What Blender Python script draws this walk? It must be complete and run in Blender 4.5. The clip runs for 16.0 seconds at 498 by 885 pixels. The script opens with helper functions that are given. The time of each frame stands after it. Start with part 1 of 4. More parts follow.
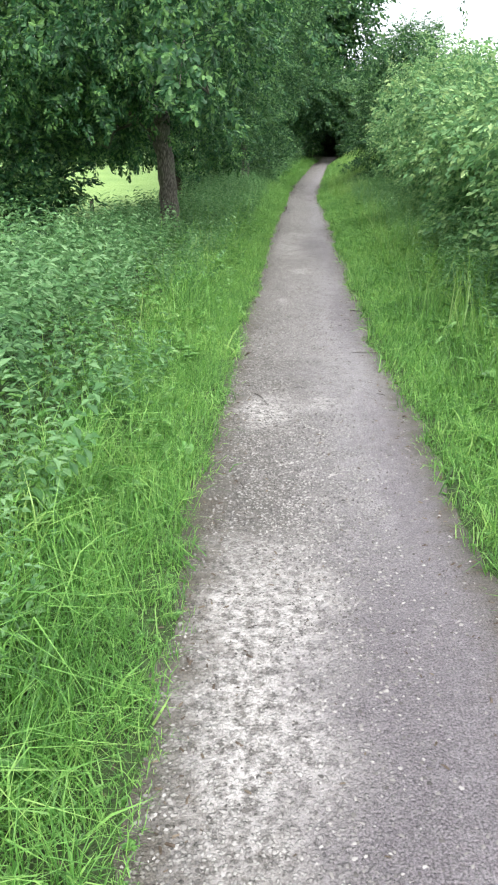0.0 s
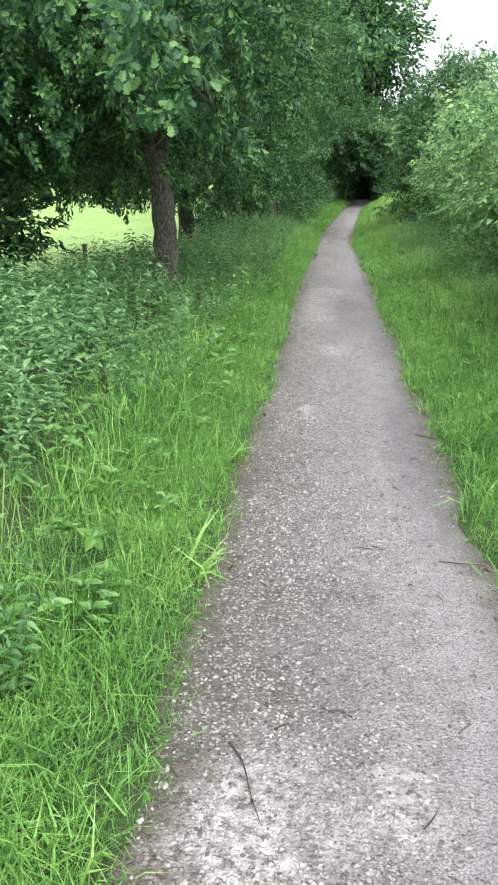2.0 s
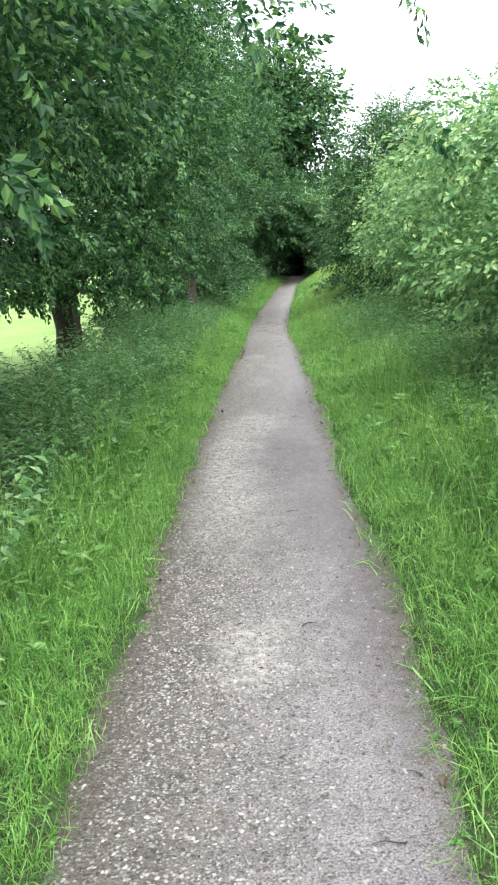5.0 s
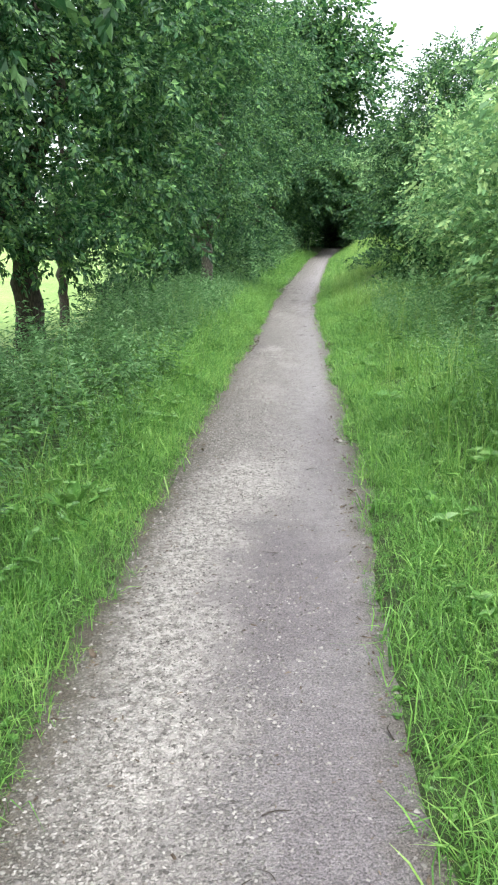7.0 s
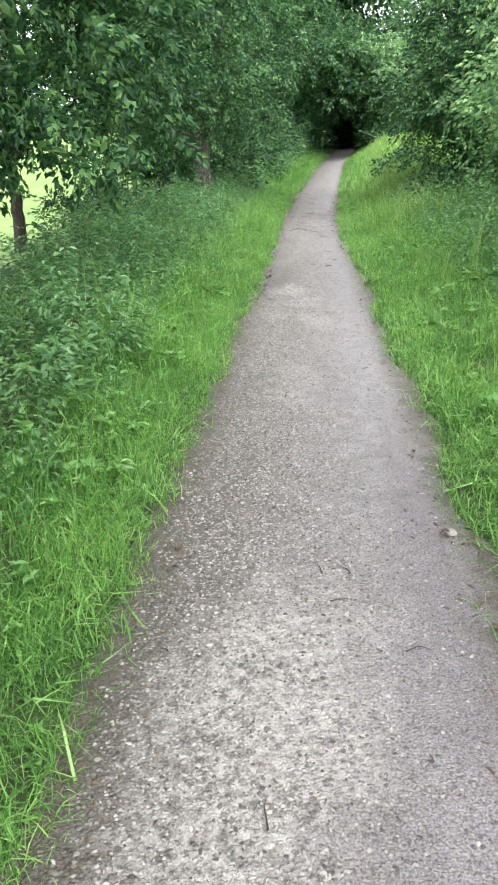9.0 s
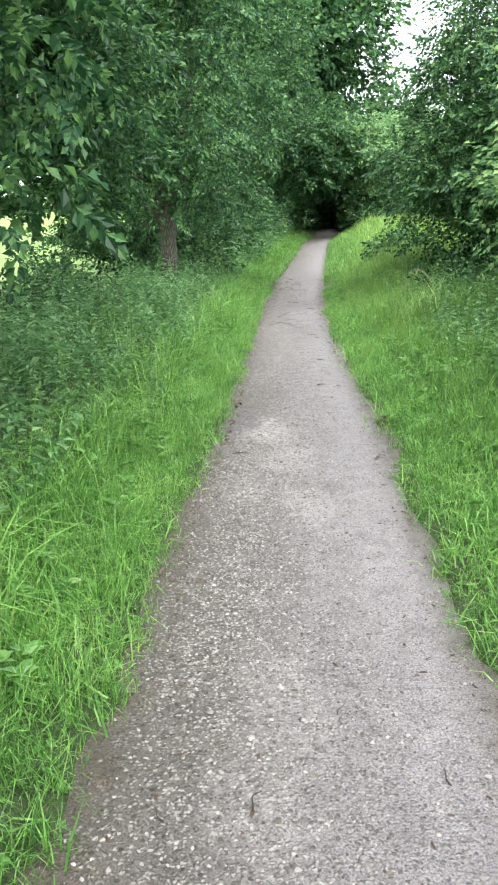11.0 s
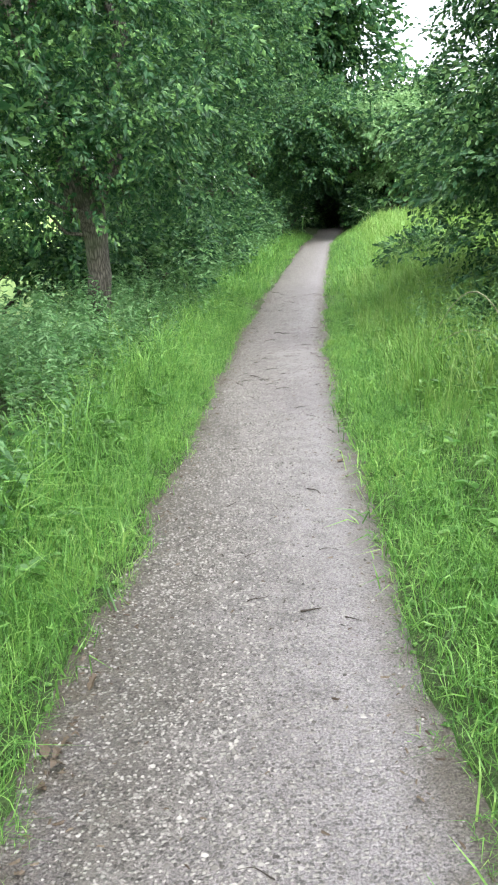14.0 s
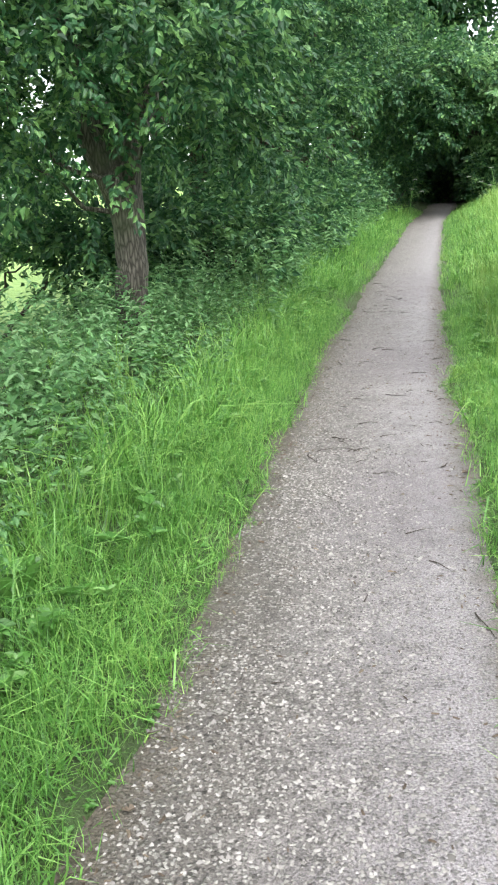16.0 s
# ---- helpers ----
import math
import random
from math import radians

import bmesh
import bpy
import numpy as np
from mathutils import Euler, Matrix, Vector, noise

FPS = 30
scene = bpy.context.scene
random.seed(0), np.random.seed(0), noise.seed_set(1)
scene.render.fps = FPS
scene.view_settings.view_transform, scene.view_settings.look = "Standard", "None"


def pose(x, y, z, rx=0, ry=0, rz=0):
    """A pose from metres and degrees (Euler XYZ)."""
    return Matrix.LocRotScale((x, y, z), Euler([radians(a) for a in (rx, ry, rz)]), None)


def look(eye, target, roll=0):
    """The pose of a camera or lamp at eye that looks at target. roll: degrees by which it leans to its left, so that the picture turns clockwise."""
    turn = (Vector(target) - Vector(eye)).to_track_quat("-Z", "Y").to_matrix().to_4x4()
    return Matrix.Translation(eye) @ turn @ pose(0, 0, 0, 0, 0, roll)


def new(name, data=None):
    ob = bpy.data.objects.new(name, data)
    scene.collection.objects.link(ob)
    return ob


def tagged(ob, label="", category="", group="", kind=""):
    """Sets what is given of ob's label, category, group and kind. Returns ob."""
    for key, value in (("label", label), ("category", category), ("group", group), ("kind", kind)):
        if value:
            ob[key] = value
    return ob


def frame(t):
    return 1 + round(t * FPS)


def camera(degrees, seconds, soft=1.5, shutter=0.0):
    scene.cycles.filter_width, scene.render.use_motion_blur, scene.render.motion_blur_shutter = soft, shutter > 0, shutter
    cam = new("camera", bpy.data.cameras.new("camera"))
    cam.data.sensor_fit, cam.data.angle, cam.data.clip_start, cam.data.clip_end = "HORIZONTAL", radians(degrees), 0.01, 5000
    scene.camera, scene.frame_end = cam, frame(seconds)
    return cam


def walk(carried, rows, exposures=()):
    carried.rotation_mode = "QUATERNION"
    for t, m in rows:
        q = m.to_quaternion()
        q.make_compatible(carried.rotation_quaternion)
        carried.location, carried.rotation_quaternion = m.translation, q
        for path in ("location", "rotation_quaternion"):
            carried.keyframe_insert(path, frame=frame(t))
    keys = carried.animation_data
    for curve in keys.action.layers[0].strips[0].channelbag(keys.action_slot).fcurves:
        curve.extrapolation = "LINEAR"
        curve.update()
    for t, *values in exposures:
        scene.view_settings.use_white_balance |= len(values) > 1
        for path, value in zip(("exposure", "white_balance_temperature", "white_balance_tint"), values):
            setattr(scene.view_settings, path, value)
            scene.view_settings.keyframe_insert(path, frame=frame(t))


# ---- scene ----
cam = camera(35.4, 16.0, soft=2.1)
PATH = [
    (0, (0.059, 0.031, 1.457), (0.045, 1.904, 0.757), 0.6),
    (0.5, (0.158, 0.858, 1.429), (0.153, 2.757, 0.8), 0.3),
    (1, (0.151, 1.632, 1.432), (0.115, 3.561, 0.905), 0.6),
    (1.5, (0.179, 2.375, 1.391), (0.109, 4.295, 0.838), 0.2),
    (2, (0.163, 3.112, 1.372), (0.082, 5.016, 0.763), 1.4),
    (2.5, (0.231, 3.866, 1.397), (0.214, 5.759, 0.751), 0.6),
    (3, (0.279, 4.634, 1.391), (0.224, 6.506, 0.689), 1.7),
    (3.5, (0.314, 5.367, 1.401), (0.26, 7.21, 0.626), 0.4),
    (4, (0.412, 6.138, 1.367), (0.278, 7.973, 0.584), -2.0),
    (4.5, (0.43, 6.857, 1.368), (0.373, 8.74, 0.695), -0.9),
    (5, (0.615, 7.581, 1.4), (0.644, 9.536, 0.979), -3.3),
    (5.2, (0.637, 7.87, 1.433), (0.68, 9.838, 1.075), -2.8),
    (7.3, (0.908, 10.798, 1.394), (0.853, 12.734, 0.894), -0.2),
    (7.5, (0.878, 11.086, 1.43), (0.817, 13.03, 0.962), 0.2),
    (8, (0.831, 11.83, 1.405), (0.797, 13.767, 0.908), -0.4),
    (8.5, (0.839, 12.591, 1.346), (0.76, 14.478, 0.688), -2.4),
    (9, (0.796, 13.312, 1.331), (0.746, 15.182, 0.624), -1.4),
    (9.2, (0.806, 13.578, 1.375), (0.806, 15.454, 0.681), -1.2),
    (11.3, (0.925, 16.441, 1.325), (0.935, 18.37, 0.797), -0.2),
    (11.5, (0.955, 16.724, 1.355), (1.002, 18.65, 0.817), -0.8),
    (12, (1.022, 17.421, 1.33), (1.101, 19.327, 0.731), -1.3),
    (12.5, (1.039, 18.106, 1.312), (1.153, 19.996, 0.667), -0.4),
    (13, (1.161, 18.794, 1.287), (1.27, 20.688, 0.655), -2.1),
    (13.5, (1.256, 19.46, 1.311), (1.293, 21.377, 0.743), -2.2),
    (14, (1.367, 20.156, 1.321), (1.347, 22.084, 0.79), -2.1),
    (14.5, (1.445, 20.854, 1.332), (1.335, 22.771, 0.774), -2.2),
    (15, (1.475, 21.534, 1.328), (1.364, 23.44, 0.73), -2.8),
    (15.5, (1.488, 22.208, 1.319), (1.284, 24.103, 0.712), -3.4),
    (15.9, (1.447, 22.711, 1.312), (1.204, 24.609, 0.727), -2.4),
    (16, (1.442, 22.883, 1.304), (1.181, 24.779, 0.725), -2.1),
]
walk(cam, [(t, look(eye, target, roll)) for t, eye, target, roll in PATH], [(0, 1.52), (4, 1.76), (9, 2.0), (16, 2.07)])

# ---- world and light: a bright overcast sky ----
world = bpy.data.worlds.new("overcast")
scene.world = world
world.use_nodes = True
wn, wl = world.node_tree.nodes, world.node_tree.links
sky = wn.new("ShaderNodeTexSky")
sky.sky_type, sky.sun_disc = "NISHITA", False
sky.sun_elevation, sky.sun_rotation = radians(59), radians(162)
sky.dust_density, sky.ozone_density, sky.air_density = 2.0, 1.0, 1.0
soft_sky = wn.new("ShaderNodeHueSaturation")
soft_sky.inputs["Saturation"].default_value = 0.3
wl.new(sky.outputs["Color"], soft_sky.inputs["Color"])
wl.new(soft_sky.outputs["Color"], wn["Background"].inputs["Color"])
wn["Background"].inputs["Strength"].default_value = 0.15
sun_data = bpy.data.lights.new("sun", "SUN")
sun_data.energy, sun_data.angle, sun_data.color = 1.6, radians(65), (1.0, 0.985, 0.96)
sun = new("sun", sun_data)
sun.matrix_world = look((6, -19, 33), (0, 0, 0))


# ---- materials ----
def material(name):
    m = bpy.data.materials.new(name)
    m.use_nodes = True
    return m, m.node_tree.nodes, m.node_tree.links, m.node_tree.nodes["Principled BSDF"]


def ramp(nodes, stops):
    node = nodes.new("ShaderNodeValToRGB")
    r = node.color_ramp
    while len(r.elements) < len(stops):
        r.elements.new(0.5)
    for e, (at, c) in zip(r.elements, stops):
        e.position, e.color = at, (*c, 1)
    return node


def leafy(name, stops, rough=0.5, through_light=0.3, patch=0.6, spec=0.5):
    """Leaves or blades: the colour varies from leaf to leaf and in larger patches; some light passes through."""
    m, n, l, b = material(name)
    geo, co = n.new("ShaderNodeNewGeometry"), n.new("ShaderNodeTexCoord")
    big = n.new("ShaderNodeTexNoise")
    big.inputs["Scale"].default_value, big.inputs["Detail"].default_value = 1.1, 3
    l.new(co.outputs["Object"], big.inputs["Vector"])
    add = n.new("ShaderNodeMath")
    add.operation = "MULTIPLY_ADD"
    add.inputs[1].default_value = patch
    l.new(big.outputs["Fac"], add.inputs[0])
    scale = n.new("ShaderNodeMath")
    scale.operation = "MULTIPLY_ADD"
    scale.inputs[1].default_value, scale.inputs[2].default_value = 0.75, -0.5 * patch + 0.12
    l.new(geo.outputs["Random Per Island"], scale.inputs[0])
    l.new(scale.outputs[0], add.inputs[2])
    r = ramp(n, stops)
    l.new(add.outputs[0], r.inputs["Fac"])
    fine = n.new("ShaderNodeTexNoise")
    fine.inputs["Scale"].default_value = 90
    l.new(co.outputs["Object"], fine.inputs["Vector"])
    tint = n.new("ShaderNodeMix")
    tint.data_type, tint.blend_type = "RGBA", "OVERLAY"
    tint.inputs["Factor"].default_value = 0.25
    l.new(r.outputs["Color"], tint.inputs["A"])
    l.new(fine.outputs["Fac"], tint.inputs["B"])
    l.new(tint.outputs["Result"], b.inputs["Base Color"])
    b.inputs["Roughness"].default_value = rough
    b.inputs["Specular IOR Level"].default_value = spec
    t, mix = n.new("ShaderNodeBsdfTranslucent"), n.new("ShaderNodeMixShader")
    bright = n.new("ShaderNodeHueSaturation")
    bright.inputs["Value"].default_value, bright.inputs["Hue"].default_value = 1.5, 0.485
    l.new(tint.outputs["Result"], bright.inputs["Color"])
    l.new(bright.outputs["Color"], t.inputs["Color"])
    mix.inputs[0].default_value = through_light
    l.new(b.outputs[0], mix.inputs[1])
    l.new(t.outputs[0], mix.inputs[2])
    l.new(mix.outputs[0], n["Material Output"].inputs["Surface"])
    return m


GRASS = leafy("grass blades", [(0.0, (0.026, 0.085, 0.017)), (0.4, (0.096, 0.252, 0.050)), (0.75, (0.210, 0.415, 0.102)), (1.0, (0.34, 0.49, 0.15))], 0.45, 0.38)
TALL_GRASS = leafy("tall grass", [(0.0, (0.07, 0.17, 0.03)), (0.5, (0.17, 0.34, 0.065)), (1.0, (0.36, 0.48, 0.19))], 0.5, 0.35)
NETTLE = leafy("nettle leaves", [(0.0, (0.036, 0.105, 0.037)), (0.5, (0.108, 0.245, 0.088)), (1.0, (0.24, 0.40, 0.19))], 0.5, 0.38, spec=0.4)
BROAD = leafy("broad leaves", [(0.0, (0.036, 0.120, 0.023)), (0.5, (0.101, 0.250, 0.055)), (1.0, (0.214, 0.382, 0.114))], 0.42, 0.35)
OAK = leafy("oak leaves", [(0.0, (0.011, 0.041, 0.018)), (0.5, (0.034, 0.105, 0.041)), (1.0, (0.18, 0.34, 0.10))], 0.46, 0.30, spec=0.3)
HAWTHORN = leafy("hawthorn leaves", [(0.0, (0.040, 0.112, 0.046)), (0.5, (0.142, 0.295, 0.118)), (1.0, (0.38, 0.52, 0.22))], 0.5, 0.36, spec=0.3)
WOODS = leafy("woodland leaves", [(0.0, (0.012, 0.043, 0.020)), (0.5, (0.038, 0.108, 0.044)), (1.0, (0.16, 0.30, 0.095))], 0.5, 0.30, spec=0.3)
WILLOW = leafy("pale willow leaves", [(0.0, (0.07, 0.16, 0.065)), (0.5, (0.18, 0.34, 0.14)), (1.0, (0.33, 0.47, 0.22))], 0.5, 0.40)
DEAD = leafy("dead leaves", [(0.0, (0.04, 0.027, 0.018)), (0.5, (0.085, 0.064, 0.045)), (1.0, (0.18, 0.145, 0.105))], 0.7, 0.1)


def bark(name, dark, light):
    m, n, l, b = material(name)
    co, mp = n.new("ShaderNodeTexCoord"), n.new("ShaderNodeMapping")
    mp.inputs["Scale"].default_value = (42, 42, 8)
    l.new(co.outputs["Object"], mp.inputs["Vector"])
    v = n.new("ShaderNodeTexVoronoi")
    v.feature, v.inputs["Scale"].default_value = "DISTANCE_TO_EDGE", 1.0
    l.new(mp.outputs["Vector"], v.inputs["Vector"])
    s = n.new("ShaderNodeTexNoise")
    s.inputs["Scale"].default_value, s.inputs["Detail"].default_value = 5, 8
    l.new(co.outputs["Object"], s.inputs["Vector"])
    mul = n.new("ShaderNodeMath")
    mul.operation = "MULTIPLY"
    l.new(v.outputs["Distance"], mul.inputs[0])
    l.new(s.outputs["Fac"], mul.inputs[1])
    r = ramp(n, [(0.0, dark), (0.10, tuple((a + c) / 2 for a, c in zip(dark, light))), (0.3, light)])
    l.new(mul.outputs[0], r.inputs["Fac"])
    moss = n.new("ShaderNodeTexNoise")
    moss.inputs["Scale"].default_value, moss.inputs["Detail"].default_value = 2.2, 5
    l.new(co.outputs["Object"], moss.inputs["Vector"])
    mr = ramp(n, [(0.52, (0, 0, 0)), (0.7, (1, 1, 1))])
    l.new(moss.outputs["Fac"], mr.inputs["Fac"])
    mix = n.new("ShaderNodeMix")
    mix.data_type = "RGBA"
    l.new(mr.outputs["Color"], mix.inputs["Factor"])
    l.new(r.outputs["Color"], mix.inputs["A"])
    mix.inputs["B"].default_value = (0.07, 0.095, 0.045, 1)
    l.new(mix.outputs["Result"], b.inputs["Base Color"])
    b.inputs["Roughness"].default_value = 0.9
    bump = n.new("ShaderNodeBump")
    bump.inputs["Strength"].default_value, bump.inputs["Distance"].default_value = 0.9, 0.02
    l.new(mul.outputs[0], bump.inputs["Height"])
    l.new(bump.outputs["Normal"], b.inputs["Normal"])
    return m


OAK_BARK = bark("oak bark", (0.04, 0.035, 0.029), (0.235, 0.215, 0.18))
DARK_BARK = bark("dark bark", (0.025, 0.02, 0.016), (0.10, 0.08, 0.062))


def speckled(name, stops, scale, rough=0.9, relief=0.01):
    m, n, l, b = material(name)
    co, a, f = n.new("ShaderNodeTexCoord"), n.new("ShaderNodeTexNoise"), n.new("ShaderNodeTexNoise")
    a.inputs["Scale"].default_value, a.inputs["Detail"].default_value = scale, 10
    f.inputs["Scale"].default_value, f.inputs["Detail"].default_value = scale * 14, 4
    for t in (a, f):
        l.new(co.outputs["Object"], t.inputs["Vector"])
    mean = n.new("ShaderNodeMath")
    mean.operation = "MULTIPLY_ADD"
    mean.inputs[1].default_value = 0.5
    l.new(f.outputs["Fac"], mean.inputs[0])
    half = n.new("ShaderNodeMath")
    half.operation, half.inputs[1].default_value = "MULTIPLY", 0.5
    l.new(a.outputs["Fac"], half.inputs[0])
    l.new(half.outputs[0], mean.inputs[2])
    r = ramp(n, stops)
    l.new(mean.outputs[0], r.inputs["Fac"])
    l.new(r.outputs["Color"], b.inputs["Base Color"])
    b.inputs["Roughness"].default_value = rough
    bump = n.new("ShaderNodeBump")
    bump.inputs["Distance"].default_value = relief
    l.new(f.outputs["Fac"], bump.inputs["Height"])
    l.new(bump.outputs["Normal"], b.inputs["Normal"])
    return m


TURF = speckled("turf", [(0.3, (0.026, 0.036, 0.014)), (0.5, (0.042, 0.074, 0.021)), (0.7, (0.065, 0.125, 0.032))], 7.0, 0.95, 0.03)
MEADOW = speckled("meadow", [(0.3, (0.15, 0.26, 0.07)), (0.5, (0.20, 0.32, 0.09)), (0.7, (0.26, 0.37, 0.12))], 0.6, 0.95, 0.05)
TWIG = speckled("twig bark", [(0.3, (0.022, 0.018, 0.015)), (0.7, (0.06, 0.047, 0.038))], 20, 0.85, 0.002)
PALE_STONE = speckled("pale stone", [(0.3, (0.16, 0.153, 0.142)), (0.7, (0.30, 0.29, 0.27))], 12, 0.8, 0.002)
OLD_WOOD = speckled("weathered wood", [(0.3, (0.07, 0.06, 0.05)), (0.7, (0.17, 0.15, 0.12))], 8, 0.9, 0.004)
DRY_STEM = speckled("dry stem", [(0.3, (0.16, 0.17, 0.10)), (0.7, (0.32, 0.32, 0.2))], 15, 0.8, 0.002)
SEED_DOWN = speckled("seed down", [(0.3, (0.42, 0.43, 0.40)), (0.7, (0.6, 0.6, 0.58))], 30, 0.9, 0.001)

# ---- the line of the path: its middle and half its width along y ----
LINE_Y = np.array([-6, 0, 2.5, 4.6, 6.5, 8.7, 10.5, 14, 16.5, 18.7, 22.2, 25.4, 27, 29.6, 32, 34, 37, 40, 44, 47, 50, 55, 62, 90])
LINE_X = np.array([0.0, 0.27, 0.375, 0.415, 0.485, 0.58, 0.69, 0.86, 0.99, 1.10, 1.31, 1.46, 1.55, 1.70, 1.92, 2.13, 2.48, 2.85, 3.30, 3.85, 4.3, 5.0, 6.0, 10.0])
DENSE_Y = np.linspace(-6, 90, 961)
DENSE_X = np.convolve(np.pad(np.interp(DENSE_Y, LINE_Y, LINE_X), 12, mode="reflect", reflect_type="odd"), np.hanning(27)[1:-1] / np.hanning(27).sum(), "valid")


def middle(y):
    return np.interp(y, DENSE_Y, DENSE_X)


def half_width(y):
    return np.interp(y, [0, 6, 14, 20, 25, 34, 41, 60], [0.55, 0.53, 0.55, 0.55, 0.50, 0.50, 0.44, 0.42])


def hashed(i, j, seed):
    v = np.sin(i * 127.1 + j * 311.7 + seed * 74.7) * 43758.5453
    return v - np.floor(v)


def waves(x, y, seed=0):
    """Smooth value noise from -1 to 1."""
    i, j = np.floor(x), np.floor(y)
    u, v = x - i, y - j
    u, v = u * u * (3 - 2 * u), v * v * (3 - 2 * v)
    a, b, c, d = hashed(i, j, seed), hashed(i + 1, j, seed), hashed(i, j + 1, seed), hashed(i + 1, j + 1, seed)
    return 2 * (a + (b - a) * u + (c - a) * v + (a - b - c + d) * u * v) - 1


def step(v, a, b):
    t = np.clip((v - a) / (b - a), 0, 1)
    return t * t * (3 - 2 * t)


def outside(x, y):
    """Metres from the path's edge, outwards, with the edge's raggedness; and the side, -1 left or 1 right."""
    s = x - middle(y)
    side = np.where(s < 0, -1.0, 1.0)
    return np.abs(s) - half_width(y) + 0.06 * waves(y * 1.3, side * 9, 1) + 0.03 * waves(y * 4.5, side * 5, 2) + 0.012 * waves(x * 25, y * 21, 3), side


def rise(y):
    """The path climbs gently from y = 27 levels out among the trees. The earth bank at its end is added to block
    daylight.
    """
    u = np.clip((y - 27) / 8, 0, 1)
    return 0.22 * u * u + 0.055 * np.clip(y - 35, 0, 17) + 1.3 * step(y, 61, 66)


def ground_z(x, y):
    d, side = outside(x, y)
    bank = 0.34 * step(y, 27, 34) * (1 - step(y, 43, 49)) * step(d, 0.15, 2.0) * (1 - step(d, 6, 12))
    slope = np.where(side < 0, 0.10 * step(d, 0.1, 1.2) - 0.16 * step(d, 2.2, 4.5), 0.12 * step(d, 0.1, 1.2) + bank)
    bumps = step(d, 0.0, 0.5) * (0.03 * waves(x * 2.1, y * 2.1, 4) + 0.012 * waves(x * 7, y * 7, 5)) * (1 - step(np.abs(x), 30, 60))
    return -0.055 + 0.075 * step(d, -0.14, 0.12) + slope + bumps + rise(y) * (1 - step(d, 14, 45))


# ---- mesh helpers ----
def mesh_of(name, verts, faces, mat, smooth=False):
    """A mesh from an array of places and an array of faces of one size."""
    verts, faces = np.asarray(verts, np.float32), np.asarray(faces, np.int32)
    me, k = bpy.data.meshes.new(name), faces.shape[1]
    me.vertices.add(len(verts))
    me.vertices.foreach_set("co", verts.ravel())
    me.loops.add(faces.size)
    me.loops.foreach_set("vertex_index", faces.ravel())
    me.polygons.add(len(faces))
    me.polygons.foreach_set("loop_start", np.arange(0, faces.size, k, dtype=np.int32))
    me.polygons.foreach_set("use_smooth", np.full(len(faces), smooth))
    me.update(calc_edges=True)
    me.materials.append(mat)
    return me


def part(name, me, parent, label=""):
    ob = new(name, me)
    ob.parent = parent
    return tagged(ob, label) if label else ob


def repeat(proto, turns, places):
    """Copies of one small shape, joined: turns is n x 3 x 3, places n x 3."""
    v, f = proto
    verts = np.einsum("nij,vj->nvi", turns, v) + places[:, None, :]
    faces = f[None] + (np.arange(len(places)) * len(v))[:, None, None]
    return verts.reshape(-1, 3), faces.reshape(-1, f.shape[1])


def joined(shapes):
    verts, faces, base = [], [], 0
    for v, f in shapes:
        verts.append(v)
        faces.append(f + base)
        base += len(v)
    return np.concatenate(verts), np.concatenate(faces)


def yawed(rng, n, lean=0.15, size=(0.8, 1.2)):
    """Random turns about z with a small lean and a random size."""
    a, b, c = rng.uniform(0, 2 * np.pi, n), rng.normal(0, lean, n), rng.normal(0, lean, n)
    z = np.zeros(n)
    up = np.stack([b, c, np.ones(n)], 1)
    up /= np.linalg.norm(up, axis=1)[:, None]
    ax = np.stack([np.cos(a), np.sin(a), z], 1)
    ax -= up * (ax * up).sum(1)[:, None]
    ax /= np.linalg.norm(ax, axis=1)[:, None]
    m = np.stack([ax, np.cross(up, ax), up], 2)
    return m * rng.uniform(size[0], size[1], n)[:, None, None]


def along(d, rng, size=(0.8, 1.2), roll=0.5):
    """Turns that take x to the directions d and keep z as upright as may be, but for a random roll."""
    d = d / np.linalg.norm(d, axis=1)[:, None]
    up = np.array([0, 0, 1.0]) + rng.normal(0, roll, d.shape)
    y = np.cross(up, d)
    y /= np.linalg.norm(y, axis=1)[:, None] + 1e-9
    m = np.stack([d, y, np.cross(d, y)], 2)
    return m * rng.uniform(size[0], size[1], len(d))[:, None, None]


def leaf(length, width, droop=0.2, fold=0.25, lobes=0):
    """A leaf along x from the origin: a pointed one of four triangles, or a lobed one."""
    if not lobes:
        v = [(0, 0, 0), (0.35, 0.5, fold * 0.5), (0.72, 0.36, fold * 0.36 - droop * 0.4), (1, 0, -droop), (0.72, -0.36, fold * 0.36 - droop * 0.4), (0.35, -0.5, fold * 0.5)]
        f = [(0, 2, 1), (0, 3, 2), (0, 4, 3), (0, 5, 4)]
        return np.array(v) * (length, width, width), np.array(f)
    rim = []
    for i in range(lobes * 2 + 1):
        u = (i + 0.5) / (lobes * 2 + 1)
        w = (0.30 + 0.25 * math.sin(u * 2.6)) * (1.0 if i % 2 else 0.55)
        rim.append((u, w))
    v = [(0, 0, 0)] + [(u, w, fold * w - droop * u * u) for u, w in rim] + [(1, 0, -droop)] + [(u, -w, fold * w - droop * u * u) for u, w in rim[::-1]] + [(0.5, 0, -droop * 0.25)]
    n = len(v) - 1
    return np.array(v) * (length, width, width), np.array([(n, (i + 1) % n, i) for i in range(n)])


def diamond(length, width, droop=0.2):
    return np.array([(0, 0, 0), (0.5 * length, width / 2, 0.06 * length), (length, 0, -droop * length), (0.5 * length, -width / 2, 0.06 * length)]), np.array([(0, 2, 1), (0, 3, 2)])


